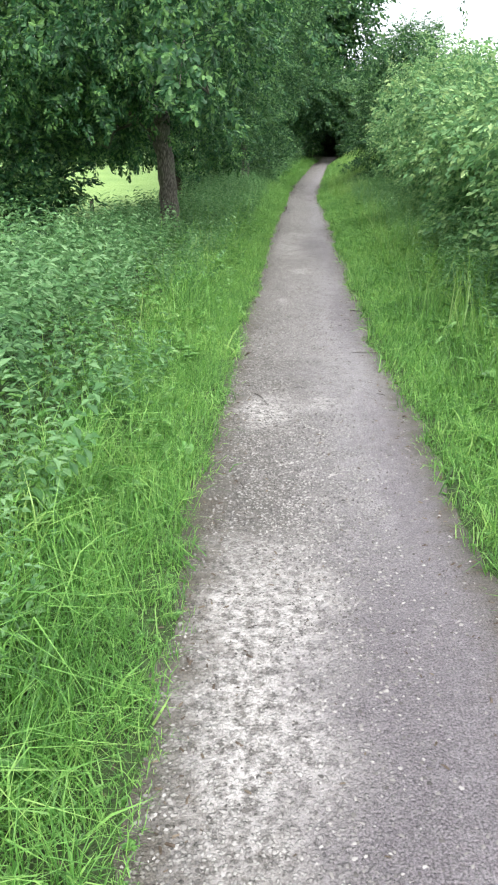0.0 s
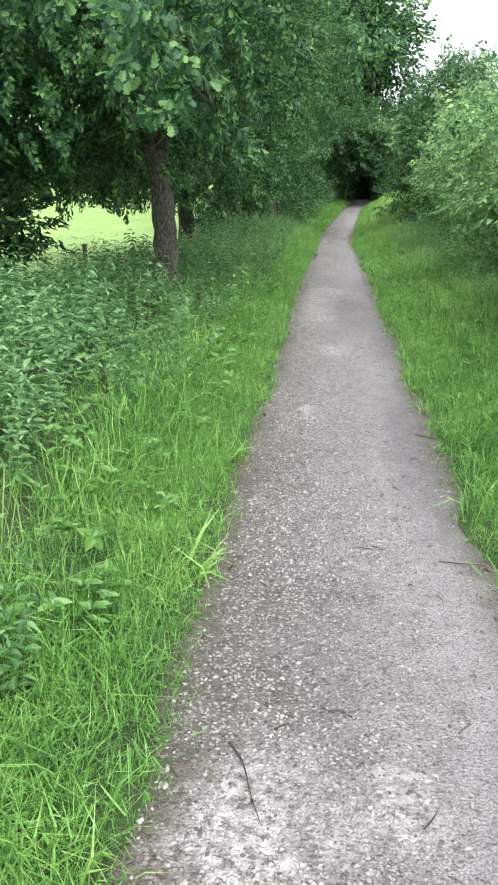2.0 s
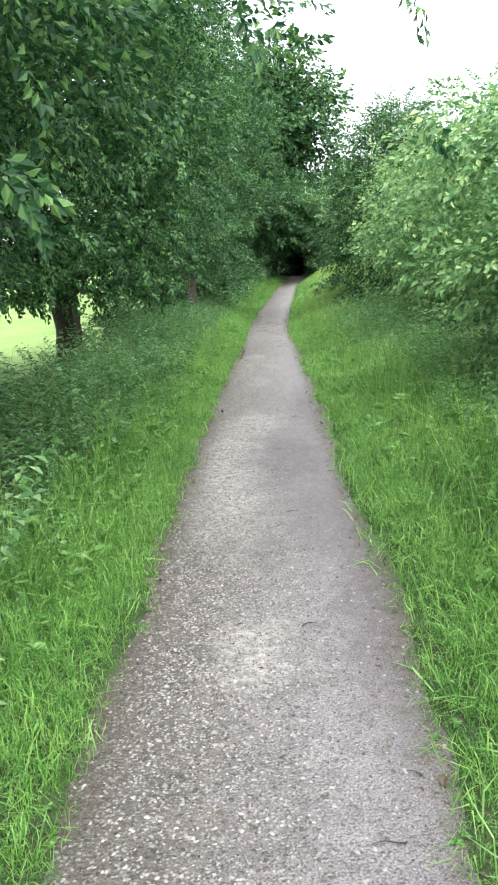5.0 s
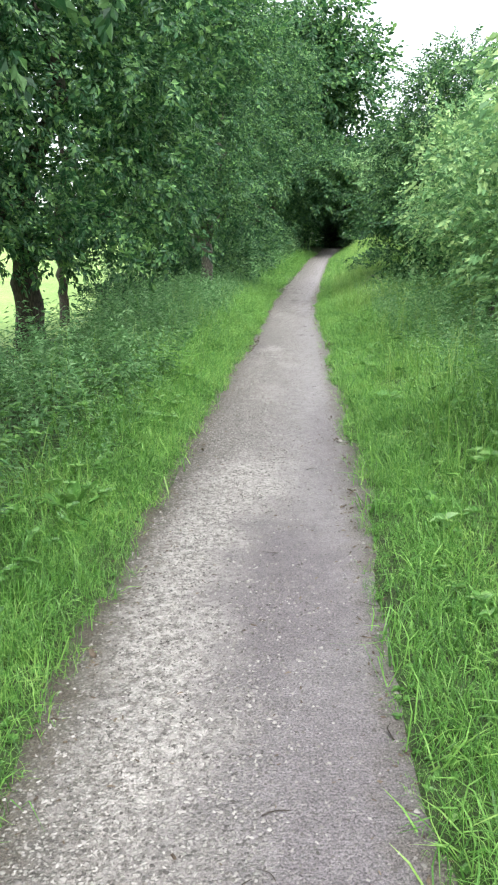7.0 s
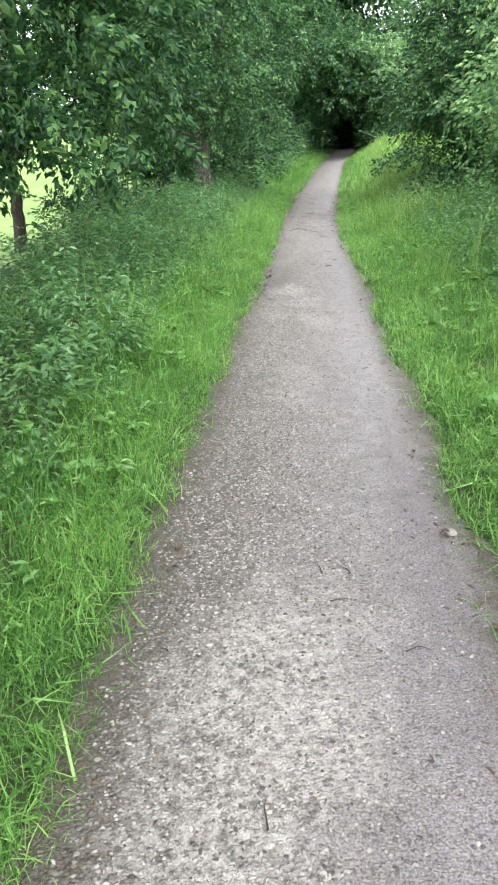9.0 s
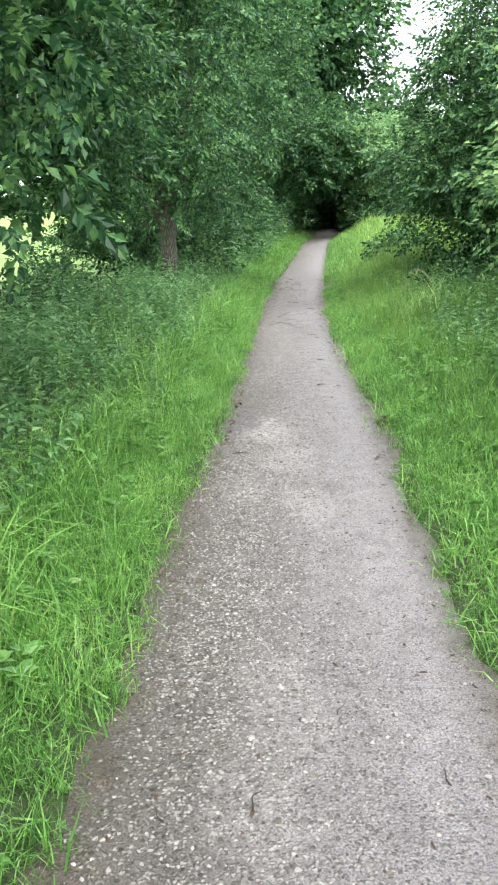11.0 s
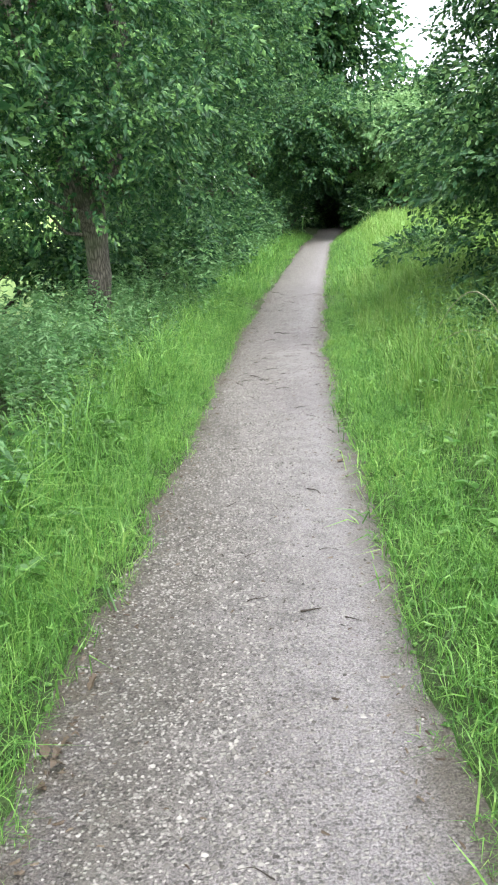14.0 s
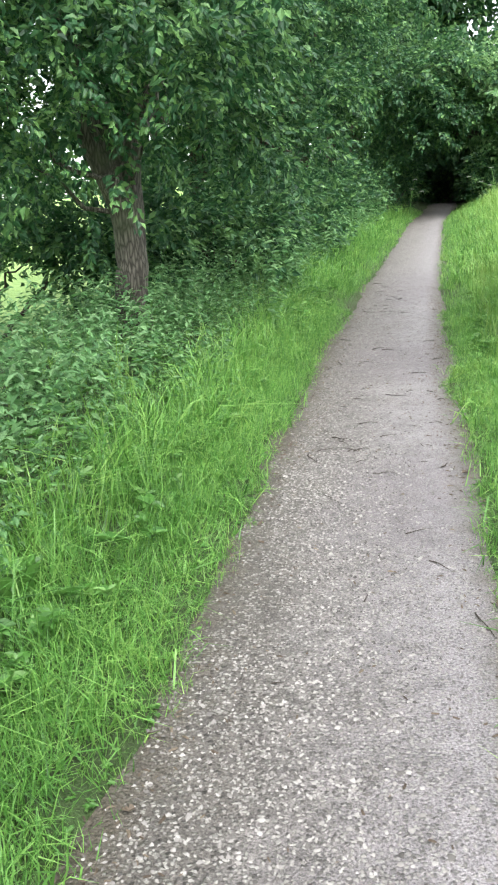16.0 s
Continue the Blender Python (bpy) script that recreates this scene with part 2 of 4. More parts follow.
def spray(rng, one, count, reach, spread=0.9):
    """A twig's end with leaves to both sides, along x."""
    shapes = []
    for i in range(count):
        u = (i + 0.6) / count
        sgn = 1 if i % 2 else -1
        ang = sgn * rng.uniform(0.5, 1.0) * spread * (1.25 - u)
        d = np.array([[math.cos(ang), math.sin(ang), rng.normal(-0.1, 0.35)]])
        m = along(d, rng, (0.75, 1.2), 0.45)
        shapes.append(repeat(one, m, np.array([[u * reach, sgn * 0.02 * reach, rng.normal(0, 0.06) * reach]])))
    return joined(shapes)


def tube(points, radii, sides=8, rough=0.0, seed=0):
    """A tapered limb through the points, as triangles, closed at its far end."""
    pts, n = np.array(points, float), len(points)
    verts = []
    for i in range(n):
        d = pts[min(i + 1, n - 1)] - pts[max(i - 1, 0)]
        d /= np.linalg.norm(d) + 1e-9
        side = np.cross(d, (0.31, 0.95, 0.05))
        side /= np.linalg.norm(side)
        other = np.cross(d, side)
        for k in range(sides):
            a = 2 * math.pi * k / sides
            r = radii[i] * (1 + rough * float(waves(np.array(k * 0.9), np.array(i * 0.45), seed)) + 0.5 * rough * float(waves(np.array(k * 2.3), np.array(i * 1.3), seed + 3)))
            verts.append(pts[i] + r * (math.cos(a) * side + math.sin(a) * other))
    verts.append(pts[-1] + (pts[-1] - pts[-2]) * 0.1)
    faces = []
    for i in range(n - 1):
        for k in range(sides):
            a, b = i * sides + k, i * sides + (k + 1) % sides
            faces += [(a, b, b + sides), (a, b + sides, a + sides)]
    faces += [((n - 1) * sides + k, (n - 1) * sides + (k + 1) % sides, n * sides) for k in range(sides)]
    return np.array(verts), np.array(faces)


def bend(a, b, rng, steps=6, wander=0.12, sag=0.0):
    """Points of a limb from a to b that wanders a little."""
    a, b = np.array(a, float), np.array(b, float)
    out, size = [], np.linalg.norm(b - a)
    for i in range(steps + 1):
        u = i / steps
        out.append(a + (b - a) * u + rng.normal(0, wander, 3) * size * 0.35 * math.sin(math.pi * u) + np.array([0, 0, -sag * math.sin(math.pi * u)]))
    return out


# ---- ground: one sheet from the path's bed to the horizon ----
def sheet():
    near = np.concatenate([np.linspace(0, 0.9, 19), np.linspace(1.0, 4.0, 25)[0:], np.array([4.4, 5, 6, 8, 11, 16, 25, 40, 70, 130, 300, 800, 2000])])
    s = np.concatenate([-near[:0:-1], near])
    y = np.concatenate([-np.array([2000, 800, 300, 120, 50, 20, 10, 6.0]), np.arange(-4, 40, 0.22), np.arange(40, 90, 0.5), np.array([95, 105, 120, 150, 200, 300, 500, 900, 2000])])
    yy, ss = np.meshgrid(y, s, indexing="ij")
    xx = ss + middle(yy)
    v = np.stack([xx, yy, ground_z(xx, yy)], 2).reshape(-1, 3)
    i = np.arange(len(y) - 1)[:, None] * len(s) + np.arange(len(s) - 1)[None]
    f = np.stack([i, i + 1, i + 1 + len(s), i + len(s)], 2).reshape(-1, 4)
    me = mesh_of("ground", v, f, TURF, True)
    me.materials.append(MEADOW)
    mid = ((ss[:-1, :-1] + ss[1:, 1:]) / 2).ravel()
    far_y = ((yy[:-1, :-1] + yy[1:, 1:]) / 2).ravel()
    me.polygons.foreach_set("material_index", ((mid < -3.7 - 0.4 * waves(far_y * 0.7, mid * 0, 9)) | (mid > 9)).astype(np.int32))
    return me


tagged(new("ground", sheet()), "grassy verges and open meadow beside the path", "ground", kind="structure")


# ---- the gravel path ----
def path_material():
    m, n, l, b = material("trodden gravel")
    uv = n.new("ShaderNodeUVMap")
    wob = n.new("ShaderNodeTexNoise")
    wob.inputs["Scale"].default_value, wob.inputs["Detail"].default_value = 3.5, 6
    l.new(uv.outputs["UV"], wob.inputs["Vector"])
    shift = n.new("ShaderNodeVectorMath")
    shift.operation = "MULTIPLY_ADD"
    shift.inputs[1].default_value = (0.42, 0.9, 0)
    l.new(wob.outputs["Color"], shift.inputs[0])
    base = n.new("ShaderNodeVectorMath")
    base.operation = "ADD"
    base.inputs[1].default_value = (-0.21, -0.45, 0)
    l.new(uv.outputs["UV"], base.inputs[0])
    l.new(base.outputs["Vector"], shift.inputs[2])

    def blots(places):
        total = None
        for s, y, rs, ry, k in places:
            off = n.new("ShaderNodeVectorMath")
            off.operation = "SUBTRACT"
            off.inputs[1].default_value = (s, y, 0)
            l.new(shift.outputs["Vector"], off.inputs[0])
            div = n.new("ShaderNodeVectorMath")
            div.operation = "DIVIDE"
            div.inputs[1].default_value = (rs, ry, 1)
            l.new(off.outputs["Vector"], div.inputs[0])
            size = n.new("ShaderNodeVectorMath")
            size.operation = "LENGTH"
            l.new(div.outputs["Vector"], size.inputs[0])
            mr = n.new("ShaderNodeMapRange")
            mr.inputs["From Min"].default_value, mr.inputs["From Max"].default_value = 1.25, 0.5
            mr.inputs["To Max"].default_value = k
            l.new(size.outputs["Value"], mr.inputs["Value"])
            if total is None:
                total = mr.outputs["Result"]
            else:
                mx = n.new("ShaderNodeMath")
                mx.operation = "MAXIMUM"
                l.new(total, mx.inputs[0])
                l.new(mr.outputs["Result"], mx.inputs[1])
                total = mx.outputs[0]
        return total

    def mixed(fac, a, c, mode="MIX"):
        x = n.new("ShaderNodeMix")
        x.data_type, x.blend_type = "RGBA", mode
        for v, k in ((fac, "Factor"), (a, "A"), (c, "B")):
            if isinstance(v, (int, float)):
                x.inputs[k].default_value = v
            elif isinstance(v, tuple):
                x.inputs[k].default_value = (*v, 1)
            else:
                l.new(v, x.inputs[k])
        return x.outputs["Result"]

    def texture(kind, scale, **props):
        t = n.new(kind)
        t.inputs["Scale"].default_value = scale
        for k, v in props.items():
            t.inputs[k].default_value = v
        l.new(uv.outputs["UV"], t.inputs["Vector"])
        return t

    # fine matrix: browner to the left, paler and smoother to the right
    parts = n.new("ShaderNodeSeparateXYZ")
    l.new(shift.outputs["Vector"], parts.inputs[0])
    across = n.new("ShaderNodeMapRange")
    across.inputs["From Min"].default_value, across.inputs["From Max"].default_value = -0.3, 0.3
    l.new(parts.outputs["X"], across.inputs["Value"])
    grit = texture("ShaderNodeTexNoise", 150, Detail=4.0, Roughness=0.7)
    sharp = n.new("ShaderNodeMapRange")
    sharp.inputs["From Min"].default_value, sharp.inputs["From Max"].default_value = 0.32, 0.68
    l.new(grit.outputs["Fac"], sharp.inputs["Value"])
    mottle = texture("ShaderNodeTexNoise", 9, Detail=8.0)
    left = mixed(sharp.outputs["Result"], (0.028, 0.024, 0.021), (0.185, 0.168, 0.154))
    right = mixed(sharp.outputs["Result"], (0.05, 0.046, 0.049), (0.385, 0.36, 0.376))
    body = mixed(across.outputs["Result"], left, right)
    body = mixed(0.5, body, mottle.outputs["Fac"], "OVERLAY")
    # stones trodden into it, with dark gaps between
    cells = texture("ShaderNodeTexVoronoi", 84)
    jag = texture("ShaderNodeTexNoise", 90, Detail=3.0)
    bent = n.new("ShaderNodeVectorMath")
    bent.operation = "MULTIPLY_ADD"
    bent.inputs[1].default_value = (0.014, 0.014, 0)
    l.new(jag.outputs["Color"], bent.inputs[0])
    l.new(uv.outputs["UV"], bent.inputs[2])
    l.new(bent.outputs["Vector"], cells.inputs["Vector"])
    pick = n.new("ShaderNodeSeparateColor")
    l.new(cells.outputs["Color"], pick.inputs["Color"])
    stone = n.new("ShaderNodeMapRange")
    stone.inputs["From Min"].default_value, stone.inputs["From Max"].default_value = 0.52, 0.32
    l.new(cells.outputs["Distance"], stone.inputs["Value"])
    tone = ramp(n, [(0.0, (0.03, 0.028, 0.025)), (0.3, (0.11, 0.104, 0.095)), (0.55, (0.26, 0.25, 0.232)), (1.0, (0.37, 0.357, 0.333))])
    l.new(pick.outputs["Green"], tone.inputs["Fac"])
    coarse = n.new("ShaderNodeMath")
    coarse.operation = "MULTIPLY"
    few = n.new("ShaderNodeMapRange")
    few.inputs["To Min"].default_value, few.inputs["To Max"].default_value = 0.95, 0.58
    l.new(across.outputs["Result"], few.inputs["Value"])
    l.new(stone.outputs["Result"], coarse.inputs[0])
    l.new(few.outputs["Result"], coarse.inputs[1])
    body = mixed(coarse.outputs[0], body, tone.outputs["Color"])
    # chalky patches, damp patches
    chalk = blots([(-0.24, 2.0, 0.30, 0.85, 1.0), (-0.3, 4.55, 0.18, 0.4, 0.9), (0.02, 4.58, 0.17, 0.14, 0.6), (-0.2, 8.15, 0.07, 0.14, 0.8), (-0.08, 10.35, 0.16, 0.3, 0.8),
                   (-0.24, 13.4, 0.28, 1.9, 0.85), (-0.12, 14.9, 0.28, 0.6, 0.75), (-0.2, 21.15, 0.15, 0.36, 0.75), (-0.1, 20.45, 0.2, 0.3, 0.45), (0.03, 19.65, 0.16, 0.28, 0.45), (-0.3, 19.9, 0.12, 0.25, 0.4), (-0.1, 17.8, 0.16, 0.5, 0.3), (0.1, 28.5, 0.2, 0.6, 0.2)])
    rough_edge = texture("ShaderNodeTexNoise", 24, Detail=12.0, Roughness=0.8)
    cut = n.new("ShaderNodeMath")
    cut.operation = "MULTIPLY"
    edge = n.new("ShaderNodeMapRange")
    edge.inputs["From Min"].default_value, edge.inputs["From Max"].default_value = 0.43, 0.57
    l.new(rough_edge.outputs["Fac"], edge.inputs["Value"])
    l.new(chalk, cut.inputs[0])
    l.new(edge.outputs["Result"], cut.inputs[1])
    body = mixed(cut.outputs[0], body, (0.47, 0.447, 0.43))
    damp = blots([(0.16, 13.4, 0.34, 1.1, 1.0), (0.4, 7.6, 0.17, 1.6, 0.95), (0.40, 3.2, 0.16, 1.8, 0.9), (0.43, 10.6, 0.16, 1.2, 0.85), (0.28, 1.6, 0.42, 1.3, 1.0), (0.45, 2.6, 0.2, 1.0, 0.9), (0.33, 11.9, 0.22, 1.0, 0.8), (0.4, 15.6, 0.16, 1.6, 0.7), (0.1, 29.5, 0.4, 0.8, 0.6), (0.1, 34, 0.4, 1.5, 0.5), (0.15, 26.3, 0.35, 0.7, 0.5), (-0.45, 21.3, 0.14, 0.7, 0.6)])
    wet = n.new("ShaderNodeMath")
    wet.operation = "MULTIPLY"
    l.new(damp, wet.inputs[0])
    seep = n.new("ShaderNodeMapRange")
    seep.inputs["To Min"].default_value, seep.inputs["To Max"].default_value = 0.55, 1.0
    l.new(edge.outputs["Result"], seep.inputs["Value"])
    l.new(seep.outputs["Result"], wet.inputs[1])
    body = mixed(wet.outputs[0], body, mixed(sharp.outputs["Result"], (0.016, 0.013, 0.015), (0.235, 0.208, 0.226)))
    # soil and litter along both edges
    rim = n.new("ShaderNodeAttribute")
    rim.attribute_name = "rim"
    fray = n.new("ShaderNodeMath")
    fray.operation = "MULTIPLY_ADD"
    fray.inputs[1].default_value = 0.34
    l.new(mottle.outputs["Fac"], fray.inputs[0])
    l.new(rim.outputs["Fac"], fray.inputs[2])
    soil = n.new("ShaderNodeMapRange")
    soil.inputs["From Min"].default_value, soil.inputs["From Max"].default_value = 0.03, 0.2
    soil.inputs["To Max"].default_value = 0.8
    l.new(fray.outputs[0], soil.inputs["Value"])
    body = mixed(soil.outputs["Result"], body, mixed(sharp.outputs["Result"], (0.018, 0.015, 0.010), (0.12, 0.10, 0.072)))
    l.new(body, b.inputs["Base Color"])
    b.inputs["Roughness"].default_value = 0.62
    relief = n.new("ShaderNodeMath")
    relief.operation = "MULTIPLY_ADD"
    relief.inputs[1].default_value = 0.35
    l.new(sharp.outputs["Result"], relief.inputs[0])
    l.new(coarse.outputs[0], relief.inputs[2])
    bump = n.new("ShaderNodeBump")
    bump.inputs["Strength"].default_value, bump.inputs["Distance"].default_value = 0.9, 0.007
    l.new(relief.outputs[0], bump.inputs["Height"])
    l.new(bump.outputs["Normal"], b.inputs["Normal"])
    return m


def path_z(x, y):
    return rise(y) + 0.008 * waves(x * 3, y * 3, 7) + 0.004 * waves(x * 11, y * 11, 8)


def path_sheet():
    u, y = np.linspace(-1, 1, 41), np.concatenate([np.arange(-4, 34, 0.11), np.arange(34, 88, 0.25)])
    yy, uu = np.meshgrid(y, u, indexing="ij")
    ss = uu * (half_width(yy) + 0.22)
    xx = middle(yy) + ss
    v = np.stack([xx, yy, path_z(xx, yy)], 2).reshape(-1, 3)
    i = np.arange(len(y) - 1)[:, None] * len(u) + np.arange(len(u) - 1)[None]
    f = np.stack([i, i + 1, i + 1 + len(u), i + len(u)], 2).reshape(-1, 4)
    me = mesh_of("path", v, f, path_material(), True)
    lay = me.uv_layers.new(name="UVMap")
    at = np.stack([ss.ravel(), yy.ravel()], 1)[f.ravel()]
    lay.data.foreach_set("uv", at.astype(np.float32).ravel())
    rim = me.attributes.new("rim", "FLOAT", "POINT")
    rim.data.foreach_set("value", (np.abs(ss) - half_width(yy)).astype(np.float32).ravel())
    return me


tagged(new("path", path_sheet()), "narrow trodden footpath of pale grey-brown gravel", "path", kind="structure")


def gravel():
    rng = np.random.default_rng(5)
    n = 92000
    m, n2, l, b = material("gravel stones")
    geo = n2.new("ShaderNodeNewGeometry")
    r = ramp(n2, [(0.0, (0.05, 0.046, 0.043)), (0.3, (0.13, 0.122, 0.115)), (0.65, (0.23, 0.219, 0.208)), (1.0, (0.34, 0.328, 0.312))])
    l.new(geo.outputs["Random Per Island"], r.inputs["Fac"])
    l.new(r.outputs["Color"], b.inputs["Base Color"])
    b.inputs["Roughness"].default_value = 0.8
    y = np.where(rng.random(n) < 0.8, rng.uniform(0.8, 27, n), rng.uniform(27, 44, n))
    hw = half_width(y)
    s = np.where(rng.random(n) < 0.82, rng.normal(-0.32, 0.42, n), rng.uniform(-1, 1, n)) * hw
    keep = (np.abs(s) < hw + 0.02) & (waves(s * 3 + 50, y * 1.3, 21) > rng.uniform(-1.1, 0.1, n))
    y, s = y[keep], s[keep]
    x, n = s + middle(y), keep.sum()
    a = np.arange(5) * 2 * np.pi / 5 + np.array([0.0, 0.25, -0.2, 0.15, -0.3])
    low = np.stack([np.cos(a), np.sin(a), np.full(5, -0.3)], 1)
    v = np.concatenate([low, [(0.15, 0.1, 0.75)]])
    f = [(i, (i + 1) % 5, 5) for i in range(5)]
    turns = yawed(rng, n, 0.15, (1, 1)) * np.exp(rng.normal(math.log(0.0055), 0.25, n))[:, None, None]
    turns = turns * np.stack([rng.uniform(0.8, 1.6, n), rng.uniform(0.55, 1.1, n), rng.uniform(0.5, 1.1, n)], 1)[:, None, :]
    verts, faces = repeat((v, np.array(f)), turns, np.stack([x, y, path_z(x, y) + 0.0005], 1))
    tagged(new("gravel", mesh_of("gravel", verts, faces, m, True)), "small pale stones trodden into the path", "gravel", kind="stuff")


gravel()


# ---- grass and weeds of the verges ----
def tuft(rng, blades, height, width, lean, spread):
    """A tuft of bent blades, three triangles each."""
    vs, fs = [], []
    for i in range(blades):
        a, h, k = rng.uniform(0, 2 * math.pi), height * rng.uniform(0.55, 1.15), lean * rng.uniform(0.3, 1.5)
        foot = np.array([rng.normal(0, spread), rng.normal(0, spread), -0.02])
        out, side = np.array([math.cos(a), math.sin(a), 0]), np.array([-math.sin(a), math.cos(a), 0]) * width * rng.uniform(0.6, 1.2)
        p1, p2 = foot + out * h * k * 0.35 + np.array([0, 0, h * 0.62]), foot + out * h * k + np.array([0, 0, h * (1.0 - 0.38 * k)])
        b = len(vs) * 5
        vs.append(np.array([foot - side * 0.5, foot + side * 0.5, p1 + side * 0.45, p1 - side * 0.45, p2]))
        fs += [(b, b + 1, b + 2), (b, b + 2, b + 3), (b + 3, b + 2, b + 4)]
    return np.concatenate(vs), np.array(fs)


def scattered(rng, protos, x, y, size, lean=0.12, lift=0.0):
    """Random ones of the small shapes on the ground at x, y, joined."""
    which, shapes = rng.integers(0, len(protos), len(x)), []
    z = ground_z(x, y) + lift
    for k, p in enumerate(protos):
        on = which == k
        turns = yawed(rng, on.sum(), lean, (0.8, 1.2)) * size[on][:, None, None]
        shapes.append(repeat(p, turns, np.stack([x[on], y[on], z[on]], 1)))
    return joined(shapes)


def strip(rng, n, side, d0, d1, y0, y1, power=1.0):
    """Random places beside the path, d0 to d1 metres outside its edge."""
    y = rng.uniform(y0, y1, n)
    d = d0 + (d1 - d0) * rng.random(n) ** power
    x = middle(y) + side * (half_width(y) + d)
    return x, y, d


def verge(side, seed):
    rng = np.random.default_rng(seed)
    short = [tuft(rng, 10, 0.12, 0.0045, 0.9, 0.035) for _ in range(5)]
    mid = [tuft(rng, 13, 0.36 if side < 0 else 0.27, 0.0046, 0.85, 0.05) for _ in range(6)]
    far = [tuft(rng, 8, 0.32, 0.013, 0.7, 0.06) for _ in range(4)]
    out = []
    x, y, d = strip(rng, 8000, side, -0.10, 0.40, 0.9, 32, 1.0)
    keep = (outside(x, y)[0] > -0.015) & (waves(x * 5, y * 5, 31) + d * 6 > -1.1)
    x, y, d = x[keep], y[keep], d[keep]
    out.append(scattered(rng, short, x, y, 0.42 + 1.9 * np.clip(d + (0.06 if side < 0 else -0.06), 0, 0.4), 0.3))
    x, y, d = strip(rng, 3200 if side < 0 else 5600, side, 0.08, 0.72 if side < 0 else 1.6, 0.9, 34, 0.9)
    xs, ys, ds = strip(rng, 3000 if side < 0 else 5200, side, 0.02, 1.2, 0.9, 29)
    out.append(scattered(rng, short, xs, ys, rng.uniform(0.7, 1.4, len(xs)), 0.35))
    size = (0.5 + 0.6 * step(d, 0.1, 0.8)) * (1 + 0.35 * waves(x * 1.5, y * 0.8, 33))
    out.append(scattered(rng, mid, x, y, size, 0.22))
    x, y, d = strip(rng, 3000, side, 0.0, 1.7, 33.5, 48)
    out.append(scattered(rng, far, x, y, 0.4 + 0.7 * step(d, 0, 0.7), 0.15))
    v, f = joined(out)
    tagged(new("grass", mesh_of("grass", v, f, GRASS)), "lush green grass hanging over the path's edge", "grass", kind="stuff")


verge(-1, 11)
verge(1, 12)


def bank_grass():
    rng = np.random.default_rng(15)
    protos = [tuft(rng, 9, 0.55, 0.010, 0.5, 0.07) for _ in range(5)]
    x, y, d = strip(rng, 7000, 1, 0.45, 4.2, 25, 47)
    v, f = scattered(rng, protos, x, y, 0.55 + 0.6 * step(d, 0.5, 1.6), 0.12)
    tagged(new("tall_grass", mesh_of("tall_grass", v, f, TALL_GRASS)), "tall pale grass in flower on a low bank", "grass", kind="stuff")


bank_grass()


def grass_stalks():
    rng = np.random.default_rng(16)
    protos = [tuft(rng, 7, 0.62, 0.0045, 0.35, 0.06) for _ in range(5)]
    out = []
    for side, n in ((-1, 300), (1, 500)):
        x, y, d = strip(rng, n, side, 0.5, 2.4, 0.8, 33)
        out.append(scattered(rng, protos, x, y, rng.uniform(0.7, 1.25, n), 0.15))
    v, f = joined(out)
    tagged(new("tall_grass", mesh_of("tall_grass", v, f, TALL_GRASS)), "thin pale grass stalks among the weeds", "grass", kind="stuff")


grass_stalks()


def nettle(rng, height):
    """A stem with crossed pairs of toothed, drooping leaves."""
    shapes = [(np.array([(-0.003, 0, 0), (0.003, 0, 0), (0, 0.003, height), (0, -0.004, 0)]), np.array([(0, 1, 2), (1, 3, 2), (3, 0, 2), (0, 1, 3)]))]
    one = leaf(0.080, 0.036, 0.45, 0.3)
    for i in range(7):
        u = 0.25 + 0.75 * i / 6
        for s in (0, 1):
            a = (i % 2) * 1.57 + s * 3.14 + rng.normal(0, 0.3)
            d = np.array([[math.cos(a), math.sin(a), rng.normal(0.0, 0.25)]])
            k = 1.15 - 0.55 * u * u
            shapes.append(repeat(one, along(d, rng, (k, k * 1.15), 0.25), np.array([[0, 0, height * u]])))
    return joined(shapes)


def rosette(rng):
    """Broad soft leaves from one root."""
    shapes, one = [], leaf(0.07, 0.045, 0.6, 0.3)
    for i in range(10):
        a = i * 2.4 + rng.normal(0, 0.2)
        shapes.append(repeat(one, along(np.array([[math.cos(a), math.sin(a), rng.uniform(0.3, 1.1)]]), rng, (0.6, 1.1), 0.2), np.array([[0, 0, 0.02]])))
    return joined(shapes)


def frond(rng):
    """Feathery cow parsley: stalks with small divided leaves."""
    shapes, one = [], diamond(0.055, 0.026, 0.2)
    for i in range(5):
        a, h = rng.uniform(0, 6.28), rng.uniform(0.3, 0.6)
        tip = np.array([math.cos(a) * 0.3, math.sin(a) * 0.3, h])
        for j in range(10):
            u = 0.4 + 0.6 * j / 9
            w = (1.05 - u) * 0.22
            for s in (-1, 1):
                p = tip * u + np.array([-math.sin(a), math.cos(a), 0]) * s * w * 0.6
                d = np.array([[math.cos(a + s * 0.9), math.sin(a + s * 0.9), rng.normal(-0.1, 0.3)]])
                shapes.append(repeat(one, along(d, rng, (0.8, 1.4), 0.3), p[None]))
    return joined(shapes)


